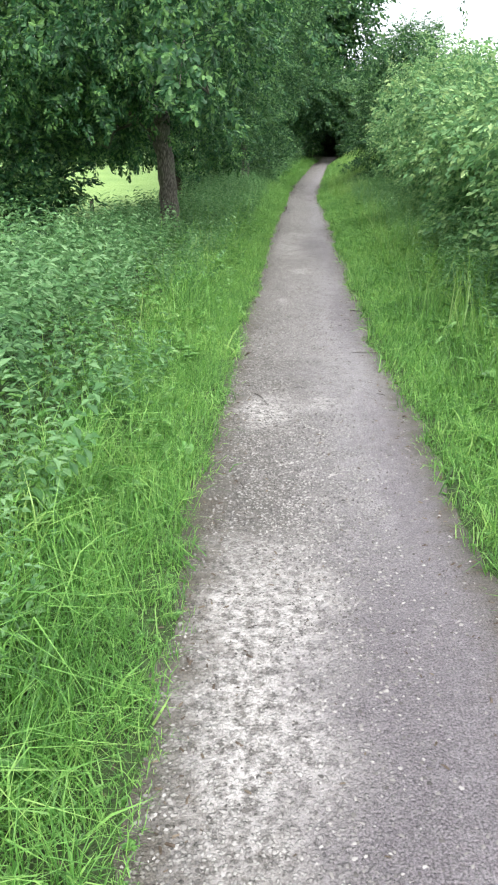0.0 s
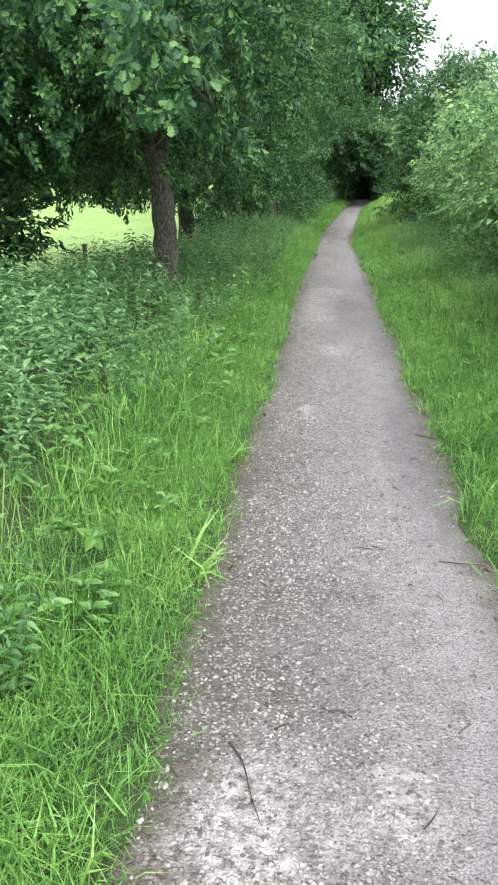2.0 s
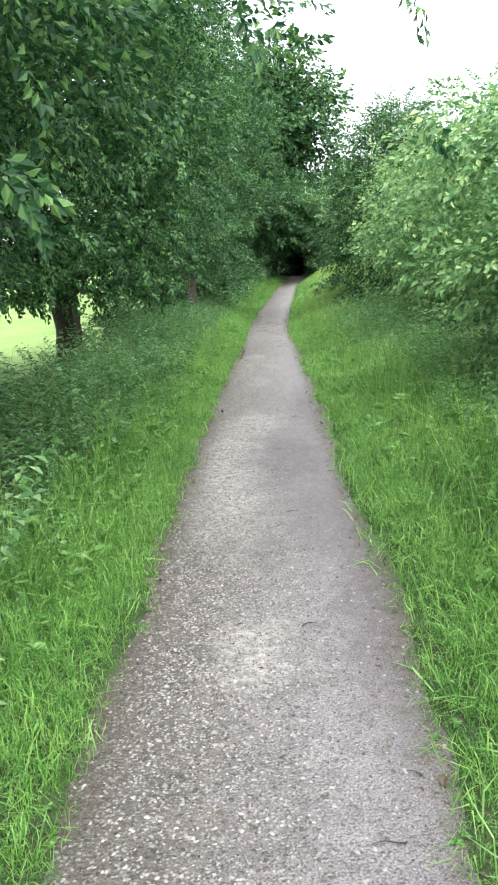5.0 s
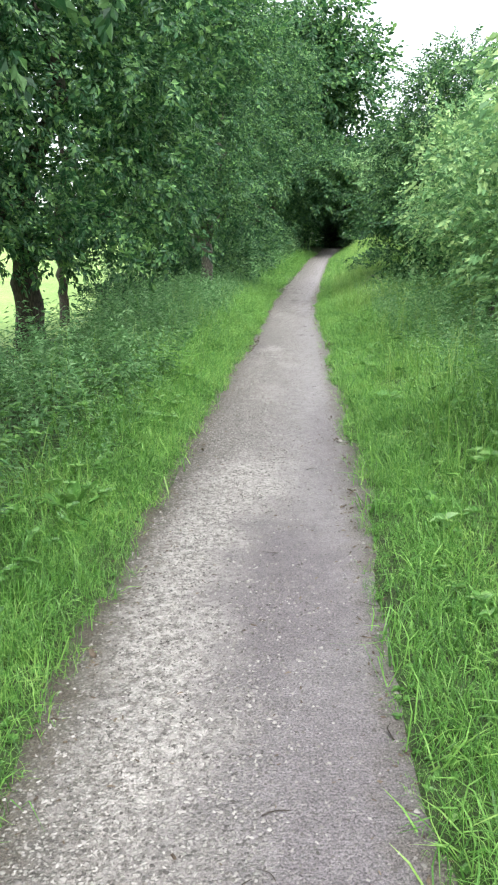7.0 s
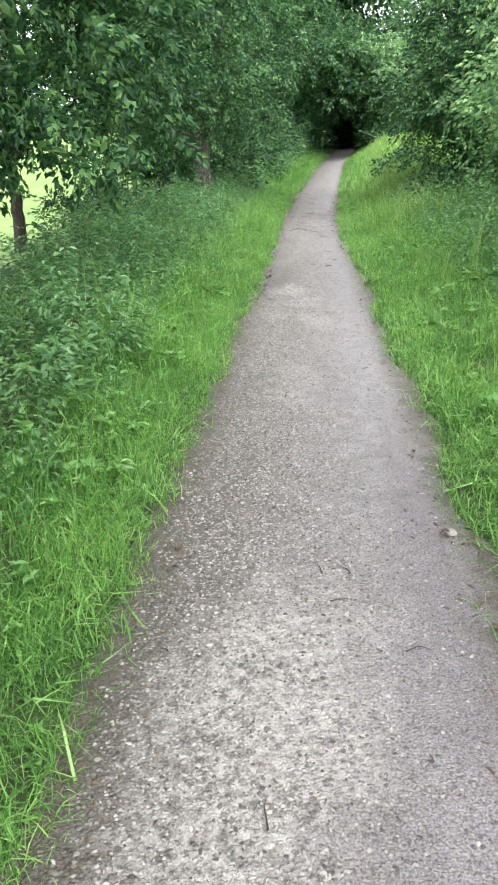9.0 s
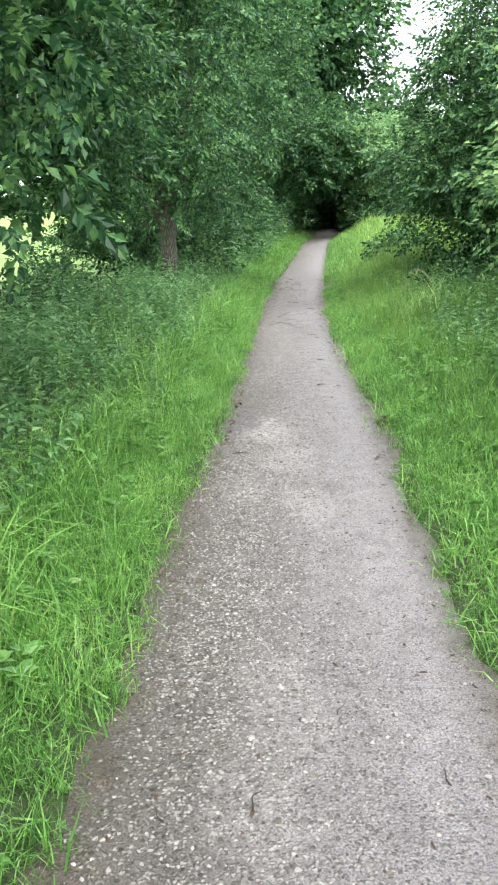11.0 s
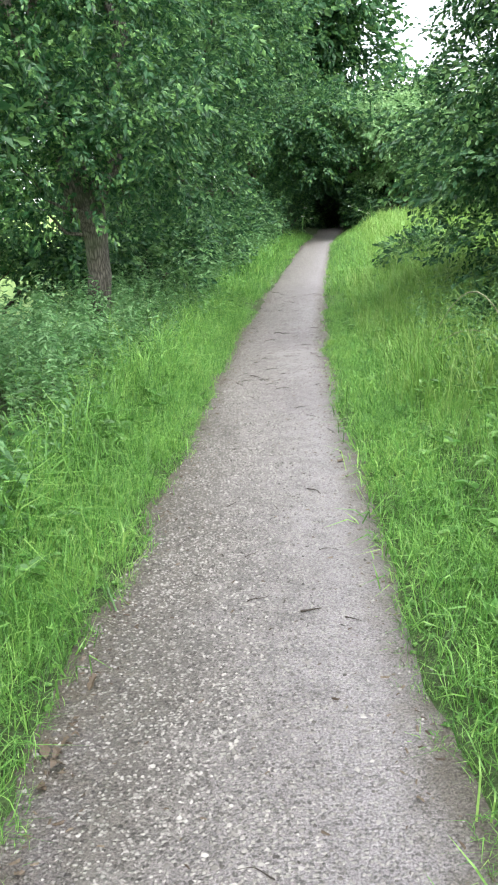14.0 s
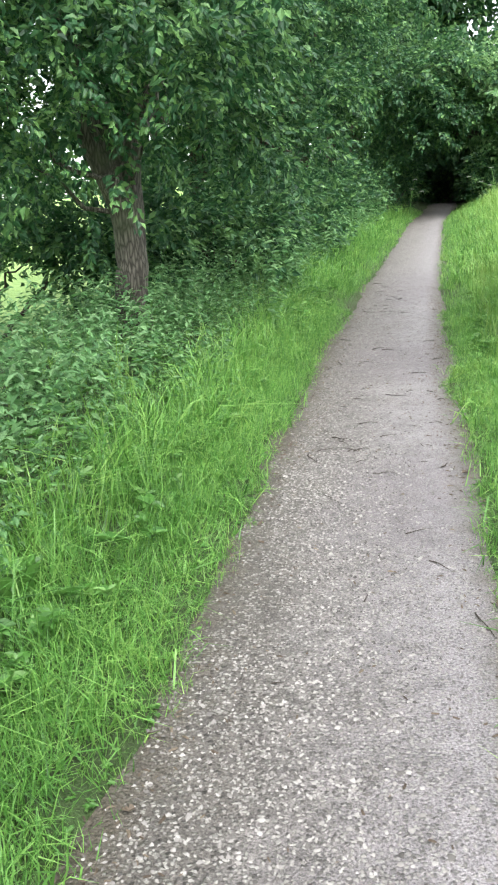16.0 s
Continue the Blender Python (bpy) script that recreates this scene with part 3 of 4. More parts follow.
def weeds():
    rng = np.random.default_rng(21)
    nettles = [nettle(rng, h) for h in (0.5, 0.65, 0.85, 0.8)]
    for side, n, d0, d1, y0, y1 in ((-1, 4600, 0.42, 2.9, 0.5, 33), (1, 2700, 0.85, 2.4, 2, 29)):
        x, y, d = strip(rng, n, side, d0, d1, y0, y1)
        keep = (0.5 * waves(x * 0.9, y * 0.9, 41) + d > 0.55) & ((d < 2.1) | (y < 15))
        x, y, d = x[keep], y[keep], d[keep]
        v, f = scattered(rng, nettles, x, y, (0.52 + 0.43 * step(d, 0.6, 1.8)) * np.interp(y, [8, 11, 15.5, 17, 20, 24], [1.0, 0.8, 0.75, 0.8, 0.85, 0.95]), 0.18)
        tagged(new("nettles", mesh_of("nettles", v, f, NETTLE)), "dense stand of dark green nettles behind the grass", "weeds", kind="stuff")
    docks = [rosette(rng) for _ in range(4)]
    for side, n in ((-1, 2900), (1, 1500)):
        x, y, d = strip(rng, n, side, 0.25, 1.9, 0.5, 33)
        v, f = scattered(rng, docks, x, y, rng.uniform(0.4, 0.95, len(x)), 0.25, (0.08 if side < 0 else 0.03) + 0.10 * step(d, 0.2, 0.8))
        tagged(new("broad_leaved_weeds", mesh_of("broad_leaved_weeds", v, f, BROAD)), "broad soft-leaved weeds among the grass", "weeds", kind="stuff")
    for side in (-1, 1):
        x, y, d = strip(rng, 1700, side, -0.06, 0.32, 0.9, 30)
        keep = outside(x, y)[0] > 0.0
        x, y = x[keep], y[keep]
        v, f = scattered(rng, docks, x, y, rng.uniform(0.14, 0.34, len(x)), 0.3)
        tagged(new("low_weeds", mesh_of("low_weeds", v, f, BROAD)), "low creeping green weeds at the path's edge", "weeds", kind="stuff")
    fronds = [frond(rng) for _ in range(4)]
    x, y, d = strip(rng, 230, -1, 0.6, 2.4, 1, 30)
    v, f = scattered(rng, fronds, x, y, rng.uniform(0.7, 1.2, len(x)), 0.15)
    tagged(new("cow_parsley", mesh_of("cow_parsley", v, f, NETTLE)), "feathery cow parsley leaves among the nettles", "weeds", kind="stuff")
    x, y, d = strip(rng, 700, -1, 0.7, 2.6, 32, 46.5)
    v, f = scattered(rng, nettles[:2], x, y, rng.uniform(1.0, 1.6, len(x)), 0.2)
    tagged(new("nettles", mesh_of("nettles", v, f, NETTLE)), "distant nettles along the foot of the trees", "weeds", kind="stuff")


weeds()


# ---- trees and bushes ----
def crown(rng, centre, radii, blobs, count, protos, low=0.3, size=(0.8, 1.25), droop=0.35, bare=-0.5, blob=0.34, flat=0.62):
    """Leafy twig ends on the outsides of many clumps that fill an ellipsoid; none reach into the walkway."""
    c, r = np.array(centre), np.array(radii)
    v = rng.normal(0, 1, (blobs, 3))
    v /= np.linalg.norm(v, axis=1)[:, None]
    mids = c + v * r * rng.uniform(0.35, 0.8, blobs)[:, None]
    rads = r * blob * rng.uniform(0.65, 1.25, blobs)[:, None]
    rads[:, 2] = np.minimum(rads[:, 2], rads[:, :2].mean(1)) * flat
    w = (rads.prod(1)) ** (2 / 3)
    k = rng.choice(blobs, count, p=w / w.sum())
    d = rng.normal(0, 1, (count, 3))
    d /= np.linalg.norm(d, axis=1)[:, None]
    p = mids[k] + d * rads[k] * (rng.uniform(0.6, 1.05, count) + 0.12 * rng.normal(0, 1, count))[:, None]
    out = (p - c) / r
    good = ((d * out).sum(1) > bare) & (p[:, 2] > low) & (rng.random(count) < np.clip(0.55 + 0.9 * d[:, 2], 0.10, 1))
    s = p[:, 0] - middle(p[:, 1])
    tall = np.interp(p[:, 1], [26, 34, 42, 44.5, 46], [9.0, 6.5, 4.0, 2.2, 1.35]) + rise(p[:, 1])
    wide = np.interp(p[:, 1], [40, 46, 48], [0.85, 0.85, 0.72]) * np.interp(p[:, 2], [2.5, 4, 8], [1.0, 0.8, 0.4])
    good &= ~((np.abs(s) < wide) & (p[:, 2] < tall) & (p[:, 1] < 60))
    p, d = p[good], d[good]
    d = d * (1, 1, 0.5) + rng.normal(0, 0.45, p.shape) - np.array([0, 0, droop])
    which, shapes = rng.integers(0, len(protos), len(p)), []
    for i, proto in enumerate(protos):
        on = which == i
        if on.any():
            shapes.append(repeat(proto, along(d[on], rng, size, 0.35), p[on]))
    v, f = joined(shapes)
    return v, f, mids


def tree(name, label, category, base, trunk_r, fork, centre, radii, blobs, count, protos, leaves, wood, seed, low=0.9, stems=1, limbs=7, size=(0.8, 1.25), lean=(0.0, 0.0), droop=0.35, extra=(), group=""):
    """A tree with a tapered trunk, limbs that reach into its clumps, and a crown of leafy twigs."""
    rng = np.random.default_rng(seed)
    x, y = base
    z = float(ground_z(np.array(x), np.array(y)))
    whole = new(name)
    whole.location = (x, y, z)
    tagged(whole, label, category, group)
    here = np.array([x, y, z])
    v, f, mids = crown(rng, centre, radii, blobs, count, protos, low, size, droop)
    shapes = [(v, f)]
    top = here + np.array([lean[0], lean[1], fork])
    for k in range(stems):
        foot = here + (np.array([rng.normal(0, 0.25), rng.normal(0, 0.25), 0]) if stems > 1 else 0)
        head = top + (np.array([rng.normal(0, 0.35), rng.normal(0, 0.35), 0]) if stems > 1 else 0)
        pts = bend(foot - np.array([0, 0, 0.12]), head, rng, 14, 0.03)
        radii_t = [trunk_r * (1.0 + 0.55 * math.exp(-i * 0.9) - 0.18 * i / 14) for i in range(15)]
        tv, tf = tube(pts, radii_t, 18 if stems == 1 else 10, 0.10, seed)
        part("trunk", mesh_of("trunk", tv - here, tf, wood, True), whole)
    order = np.argsort(np.linalg.norm(mids - top, axis=1))
    targets = [mids[i] for i in order[:: max(1, len(order) // limbs)]][:limbs]
    for k, t in enumerate(list(targets) + [e[0] for e in extra]):
        start = top - np.array([0, 0, 0.12 + rng.uniform(0.0, 0.3) * fork * 0.5])
        pts = bend(start, t, rng, 7, 0.14)
        lv, lf = tube(pts, [trunk_r * 0.85 * (0.12 + 0.25 * math.exp(-1.2 * i) + 0.63 * (1 - i / 7.5)) if k < len(targets) or t[2] > 4 else trunk_r * 0.2 * (1.04 - i / 7) ** 1.6 for i in range(8)], 8, 0.08, seed + 5)
        part("limb", mesh_of("limb", lv - here, lf, wood, True), whole)
    for tip, spread, n in extra:
        d = rng.normal(0, 1, (n, 3))
        p = np.array(tip) + d * spread
        s = np.abs(p[:, 0] - middle(p[:, 1]))
        p = p[~((s < 1.0) & (p[:, 2] < 2.7)) & (p[:, 2] > 1.2)]
        dd = rng.normal(0, 0.7, p.shape) - np.array([-0.3, 0.3, 0.7])
        shapes.append(repeat(LOBED_SPRAYS[0] if n < 50 and tip[1] < 10 else protos[0], along(dd, rng, (0.7, 1.1), 0.5), p))
    v, f = joined(shapes)
    part("crown", mesh_of("crown", v - here, f, leaves), whole)
    return whole


R = np.random.default_rng(3)
LOBED_SPRAYS = [spray(R, leaf(0.075, 0.052, 0.25, 0.3, 3), 13, 0.25, 1.1) for _ in range(3)]
OAK_SPRAYS = [spray(R, diamond(0.077, 0.047), 19, 0.34, 1.15) for _ in range(5)]
FINE_SPRAYS = [spray(R, diamond(0.058, 0.037), 17, 0.36, 1.0) for _ in range(4)]
MID_SPRAYS = [spray(R, diamond(0.108, 0.068), 15, 0.5, 1.1) for _ in range(4)]
FAR_SPRAYS = [spray(R, diamond(0.22, 0.15), 11, 0.8, 1.1) for _ in range(4)]

tree("oak_tree", "spreading oak with ridged brown trunk and drooping boughs", "tree", (-1.34, 13.1), 0.155, 2.0, (-2.3, 12.9, 4.4), (3.2, 4.5, 3.1), 78, 11500, OAK_SPRAYS, OAK, OAK_BARK, 31, 1.7, limbs=9, lean=(-0.12, -0.1),
     extra=(((-0.55, 7.5, 2.25), (0.2, 0.35, 0.2), 22), ((-0.75, 8.6, 2.45), (0.3, 0.5, 0.3), 34), ((-0.35, 8.9, 2.9), (0.3, 0.5, 0.3), 40), ((-3.6, 12.6, 1.45), (0.5, 0.7, 0.3), 240), ((-3.0, 13.9, 1.8), (0.9, 0.8, 0.2), 320), ((-2.7, 16.6, 1.6), (0.6, 0.9, 0.18), 300), ((-3.2, 11.2, 2.2), (0.6, 0.8, 0.3), 300), ((-2.0, 10.8, 2.35), (0.9, 0.8, 0.25), 420), ((-1.8, 12.3, 2.75), (1.3, 0.8, 0.45), 900), ((-2.1, 10.2, 2.9), (0.9, 0.9, 0.35), 500)))
tree("oak_tree", "dark-trunked oak whose low boughs droop over the nettles", "tree", (-2.0, 20.1), 0.18, 1.6, (-1.8, 20.0, 4.6), (3.0, 3.2, 4.0), 64, 7700, OAK_SPRAYS, OAK, DARK_BARK, 32, 1.3, limbs=8,
     extra=(((-3.2, 19.0, 1.65), (0.9, 0.7, 0.25), 420), ((-1.1, 19.2, 1.65), (0.45, 0.35, 0.2), 110), ((-0.2, 20.3, 2.0), (0.3, 0.7, 0.35), 90), ((-1.6, 19.6, 1.25), (0.7, 0.4, 0.15), 120), ((-3.0, 19.0, 2.5), (0.9, 0.7, 0.5), 600), ((-2.2, 18.4, 2.9), (0.9, 0.6, 0.6), 600)))
tree("field_maple", "young broadleaf tree leaning out of the hedge", "tree", (-2.7, 24.7), 0.09, 1.5, (-1.4, 24.5, 3.3), (1.75, 2.1, 2.7), 40, 3800, OAK_SPRAYS, WOODS, DARK_BARK, 33, 1.15, limbs=5,
     extra=(((-0.7, 24.6, 2.3), (0.35, 0.4, 0.45), 150),))
tree("oak_tree", "gnarled forked oak with grey-brown trunk beside the path", "tree", (-0.40, 29.4), 0.150, 1.35, (-0.9, 30.2, 4.9), (2.6, 3.0, 3.9), 54, 6000, OAK_SPRAYS, OAK, OAK_BARK, 34, 1.25, limbs=4, lean=(0.0, 0),
     extra=(((0.12, 29.8, 4.6), (0.4, 0.4, 0.4), 20), ((-0.15, 29.9, 5.0), (0.4, 0.4, 0.4), 20), ((-1.35, 29.0, 1.95), (0.4, 0.5, 0.3), 150), ((-1.1, 28.4, 2.3), (0.7, 0.5, 0.5), 260), ((0.1, 28.9, 2.4), (0.5, 0.5, 0.3), 160), ((-0.2, 28.9, 3.2), (0.6, 0.5, 0.4), 220)))

# the wooded left side up to the end of the view
for i, y in enumerate((33.2, 36.2, 39.4, 42.6, 45.6)):
    x = float(middle(y) - half_width(y)) - 2.5
    h = (4.2, 4.8, 5.4, 5.8, 6.0)[i]
    tree("hedge_tree", "dense green tree in the row along the path", "tree", (x - 0.5, y), 0.14, 2.4, (x - 0.1, y, h * 0.95), (2.0, 2.2, h), 64, 3000, MID_SPRAYS, WOODS, DARK_BARK, 50 + i, 0.25, limbs=5, group="row of trees")

# taller trees that lean out over the path far ahead
for i, (y, off, z, rx, rz, n) in enumerate(((39.0, -3.4, 9.2, 3.2, 4.0, 1900), (45.0, -3.6, 9.4, 3.4, 4.2, 2600), (57.0, -1.7, 10.0, 4.6, 5.0, 3000))):
    x = float(middle(y))
    tree("ash_tree", "tall spreading ash leaning out over the path", "tree", (x - 3.6, y), 0.14, 5.0, (x + off, y, z), (rx, 3.2, rz), 56, n, FAR_SPRAYS if y > 50 else MID_SPRAYS, WOODS, DARK_BARK, 210 + i, 4.6, limbs=2, size=(1.1, 1.6), group="tall trees")

# low shrubs that close the row to the ground, also along both sides of the dark hollow at its end
SHRUBS = [(3.0, 26.6, 0.9, 0.5), (3.6, 30.6, 0.9, 1.1), (2.5, 31.6, 0.7, 0.9), (-2.6, 33.2, 0.5, 0.6), (-2.75, 26.9, 0.5, 0.4), (-3.3, 28.4, 0.6, 0.5)]
SHRUBS += [(1.75 + 0.2 * math.sin(k * 2.3), 32.6 + 2.3 * k, 1.0, 0.95 + 0.15 * math.sin(k * 1.3)) for k in range(6)]
# the row at y = 61 is added to block daylight behind the hollow
SHRUBS += [(1.25, 46.6 + 2.4 * k, 1.1, 1.3) for k in range(6)] + [(-2.15, 47.2 + 2.4 * k, 1.1, 1.3) for k in range(6)] + [(2.4 - 1.3 * k, 61 + 0.8 * (k % 2), 1.5, 1.5) for k in range(7)]
for i, (off, y, rx, rz) in enumerate(SHRUBS):
    x = float(middle(y) - half_width(y)) - off
    z = float(rise(np.array(y)))
    tree("shrub", "low dense green shrub at the foot of the trees", "bush", (x, y), 0.03, 0.5, (x, y, z + 0.75 * rz), (rx, min(1.9, 1.9 * rx), rz), 16, 700 if y > 60.5 else 330 if y > 49 else 620, FAR_SPRAYS if y > 49 else OAK_SPRAYS if y < 31 else MID_SPRAYS, WOODS, DARK_BARK, 160 + i, z + 0.05, stems=2, limbs=3, size=(0.7, 1.0), droop=0.1, group="shrubs along the path")

# a leafy young oak that hides the meadow's edge
tree("oak_bush", "young bushy oak at the meadow's edge beside the weeds", "bush", (-3.3, 10.9), 0.03, 0.7, (-3.25, 10.9, 1.0), (0.8, 0.9, 0.95), 18, 900, OAK_SPRAYS, OAK, DARK_BARK, 290, 0.2, stems=2, limbs=4, droop=0.2)

# hawthorns to the right
for i, (x, y, z, rx, ry, rz, n) in enumerate(((3.3, 6.6, 1.35, 1.25, 1.9, 1.5, 2900), (3.5, 10.4, 1.4, 1.3, 2.0, 1.5, 3000), (3.85, 14.6, 1.6, 1.4, 2.2, 1.65, 3000), (4.4, 19.5, 1.9, 1.5, 2.4, 2.0, 3200), (4.9, 24.2, 2.0, 1.5, 2.2, 2.3, 3000), (4.95, 28.6, 2.9, 2.0, 2.5, 3.1, 7600))):
    tree("hawthorn_bush", "tall overgrown hawthorn bush with small layered leaves", "bush", (x + 0.2, y), 0.05, 1.2, (x, y, z), (rx, ry, rz), 70, n, FINE_SPRAYS, HAWTHORN if i < 5 else WOODS, DARK_BARK, 70 + i, 0.3, stems=3, limbs=6, droop=0.3, size=(1.0, 1.5), group="hawthorns")
for i, (off, y, z, rx, ry, rz) in enumerate(((6.0, 34.0, 2.1, 1.9, 2.4, 1.9), (5.6, 38.5, 2.6, 2.0, 2.7, 2.3), (4.9, 43, 2.9, 2.0, 2.6, 2.5), (1.7, 46.4, 3.7, 1.8, 1.7, 2.1), (4.4, 50.5, 4.2, 2.4, 2.6, 3.2))):
    x = float(middle(y) + half_width(y)) + off
    tree("willow_bush", "pale green rounded bushy tree beside the path", "tree", (x + 0.3, y), 0.09, 1.5, (x, y, z), (rx, ry, rz), 48, 3200 if i == 3 else 1900, MID_SPRAYS, WILLOW if i > 2 else HAWTHORN, DARK_BARK, 80 + i, 0.3 if i != 3 else 1.6, stems=2, limbs=5, droop=0.6, group="bushes by the bank")

# the trees that close over the path
for i, (off, y, z, rx, rz, low) in enumerate(((-2.5, 48.5, 6.4, 2.6, 5.2, 0.6), (2.7, 51.5, 4.0, 2.4, 3.2, 0.6), (-2.4, 52.5, 6.2, 2.7, 5.2, 0.6), (2.5, 56, 4.0, 2.6, 3.2, 0.6), (-2.3, 57, 6.0, 2.8, 5.0, 0.6),
                                              (-2.6, 62, 4.2, 2.8, 4.2, 0.5), (0.4, 63, 3.6, 2.4, 3.8, 0.5), (3.2, 62, 4.2, 2.8, 3.6, 0.5), (-0.2, 46.6, 3.9, 1.9, 1.7, 2.2), (0.1, 52.0, 4.4, 2.6, 2.2, 2.2), (0.2, 55.5, 4.4, 2.8, 2.2, 2.2), (0.2, 59, 4.2, 2.8, 2.4, 2.0))):
    x = float(middle(y)) + off
    tree("woodland_tree", "leafy tree arching over the end of the path", "tree", (x + (0.8 if off > 1 else -0.8 if off < -1 else 2.3), y), 0.15, 2.2, (x, y, z), (rx, 2.7, rz), 36, 2000 if y < 47 else 1500 if y < 53 else 1000, MID_SPRAYS if y < 50 else FAR_SPRAYS, WOODS, DARK_BARK, 100 + i, low, limbs=4, size=(1.0, 1.5) if y < 50 else (0.8, 1.25), group="trees over the path")

# the thicket beyond, added to keep daylight out of the hollow
for i in range(8):
    y = 66 + 2.0 * math.sin(i * 1.9)
    x = float(middle(66)) - 11 + 3.3 * i
    tree("light_block_thicket", "dark dense thicket tree added to block daylight beyond the path's end", "tree", (x, y), 0.12, 1.0, (x, y, 3.2), (3.0, 2.4, 3.2), 22, 900, FAR_SPRAYS, WOODS, DARK_BARK, 190 + i, 0.3, limbs=3, droop=0.3, group="thicket")

# far hedge across the meadow
for i in range(17):
    a, far = radians(3 + 2.6 * i), 118 + 9 * math.sin(i * 2.1)
    x, y = -far * math.sin(a), far * math.cos(a)
    tree("distant_tree", "distant hedgerow tree across the meadow", "tree", (x, y), 0.3, 3, (x, y, 4.0 + math.sin(i * 1.7)), (4.6, 4.6, 4.4 + math.sin(i * 1.7)), 12, 120, [(p[0] * 3.8, p[1]) for p in FAR_SPRAYS], WOODS, DARK_BARK, 130 + i, 0.0, limbs=3, group="far hedgerow")


# ---- small things ----
def twig(x, y, length, turn, thick, seed):
    rng = np.random.default_rng(seed)
    a, b = rng.uniform(-0.16, 0.16), rng.uniform(-0.06, 0.06)
    pts = [((u - 0.5) * length, length * (a * math.sin(3.1 * u) + b * math.sin(7 * u)), thick * 0.8 + 0.004 * math.sin(3.1 * u)) for u in np.linspace(0, 1, 9)]
    v, f = tube(pts, [thick * 0.75 * (1 - 0.08 * i) for i in range(9)], 6, 0.2, seed)
    ob = new("twig", mesh_of("twig", v, f, TWIG, True))
    ob.matrix_world = pose(x, y, float(path_z(np.array(x), np.array(y))) + 0.002, 0, 0, turn)
    tagged(ob, "thin dark fallen twig lying on the gravel", "twig", "twigs on the path")


TWIGS = ((0.10, 4.68, 0.28, -72, 0.0038), (0.355, 4.95, 0.07, -20, 0.003), (0.90, 5.92, 0.2, -6, 0.004), (0.75, 5.63, 0.07, -80, 0.003), (0.58, 6.04, 0.06, -40, 0.003), (0.20, 4.88, 0.05, 20, 0.003),
         (1.65, 23.95, 0.11, -55, 0.005), (1.54, 22.67, 0.08, 15, 0.006), (1.655, 23.2, 0.08, -8, 0.003), (1.68, 22.59, 0.06, -30, 0.004), (1.50, 26.8, 0.08, 30, 0.004),
         (1.865, 25.17, 0.15, -75, 0.004), (1.72, 25.91, 0.13, 25, 0.004), (1.77, 25.57, 0.12, -50, 0.004), (1.75, 28.25, 0.15, -15, 0.005), (1.54, 27.54, 0.12, 10, 0.004),
         (0.74, 6.74, 0.05, -60, 0.004), (0.895, 7.17, 0.05, -10, 0.004), (0.81, 6.90, 0.04, -20, 0.004), (1.05, 7.6, 0.22, -50, 0.005))
for i, (x, y, size, turn, thick) in enumerate(TWIGS):
    twig(x, y, size, turn, thick, 200 + i)
R = np.random.default_rng(9)
for i in range(60):
    y = R.uniform(1.2, 30)
    s = R.uniform(-0.9, 1.0) * half_width(y)
    twig(float(middle(y) + s), y, R.uniform(0.025, 0.09), R.uniform(0, 180), R.uniform(0.0018, 0.0038), 300 + i)

for i in range(70):
    y = R.uniform(26.5, 34.5)
    s = R.uniform(-0.95, 0.95) * half_width(y)
    twig(float(middle(y) + s), y, R.uniform(0.03, 0.16), R.uniform(-85, 85), R.uniform(0.003, 0.006), 400 + i)


def dead_leaf(x, y, size, turn, seed):
    rng = np.random.default_rng(seed)
    v, f = leaf(size, size * 0.6, 0.5, 0.6, 3)
    v = v + np.stack([v[:, 0] * 0, v[:, 0] * 0, 0.15 * size * np.sin(v[:, 0] / size * 5 + seed)], 1)
    v[:, 2] -= v[:, 2].min()
    ob = new("dead_leaf", mesh_of("dead_leaf", v, f, DEAD))
    z = max(float(ground_z(np.array(x), np.array(y))), float(path_z(np.array(x), np.array(y))))
    ob.matrix_world = pose(x, y, z + 0.004, rng.uniform(-8, 8), rng.uniform(-8, 8), turn)
    tagged(ob, "curled brown dead leaf on the path's edge", "leaf", "dead leaves")


def litter():
    """Crumbs of bark and rotten leaf along both edges and, fewer, over the whole path."""
    rng = np.random.default_rng(44)
    n = 6600
    y = np.where(np.arange(n) < 5200, rng.uniform(0.9, 34, n), rng.uniform(26.5, 34, n))
    side = rng.choice([-1, 1], n)
    s = np.where(rng.random(n) < 0.72, side * (half_width(y) + rng.normal(-0.03, 0.07, n)), rng.uniform(-1, 1, n) * half_width(y))
    x = middle(y) + s
    z = np.maximum(path_z(x, y), ground_z(x, y))
    bit = (np.array([(-1, -0.3, 0), (1, -0.2, 0), (0.8, 0.35, 0), (-0.7, 0.3, 0), (0.1, 0, 0.35)]), np.array([(0, 1, 4), (1, 2, 4), (2, 3, 4), (3, 0, 4)]))
    turns = yawed(rng, n, 0.2, (1, 1)) * np.minimum(0.015, np.exp(rng.normal(math.log(0.008), 0.4, n)))[:, None, None]
    v, f = repeat(bit, turns, np.stack([x, y, z + 0.001], 1))
    tagged(new("litter", mesh_of("litter", v, f, DEAD)), "dark crumbs of bark and rotten leaf on the path", "litter", kind="stuff")


litter()
for i in range(11):
    dead_leaf(1.85 + R.normal(0, 0.03), 21.25 + R.normal(0, 0.035), R.uniform(0.05, 0.08), R.uniform(0, 360), i)
for i in range(70):
    y, side = (R.uniform(1.5, 28), R.choice([-1, 1])) if i < 45 else (R.uniform(20.3, 22.3), -1)
    dead_leaf(float(middle(y) + side * (half_width(y) - R.uniform(-0.02, 0.1))), y, R.uniform(0.02, 0.05), R.uniform(0, 360), 20 + i)


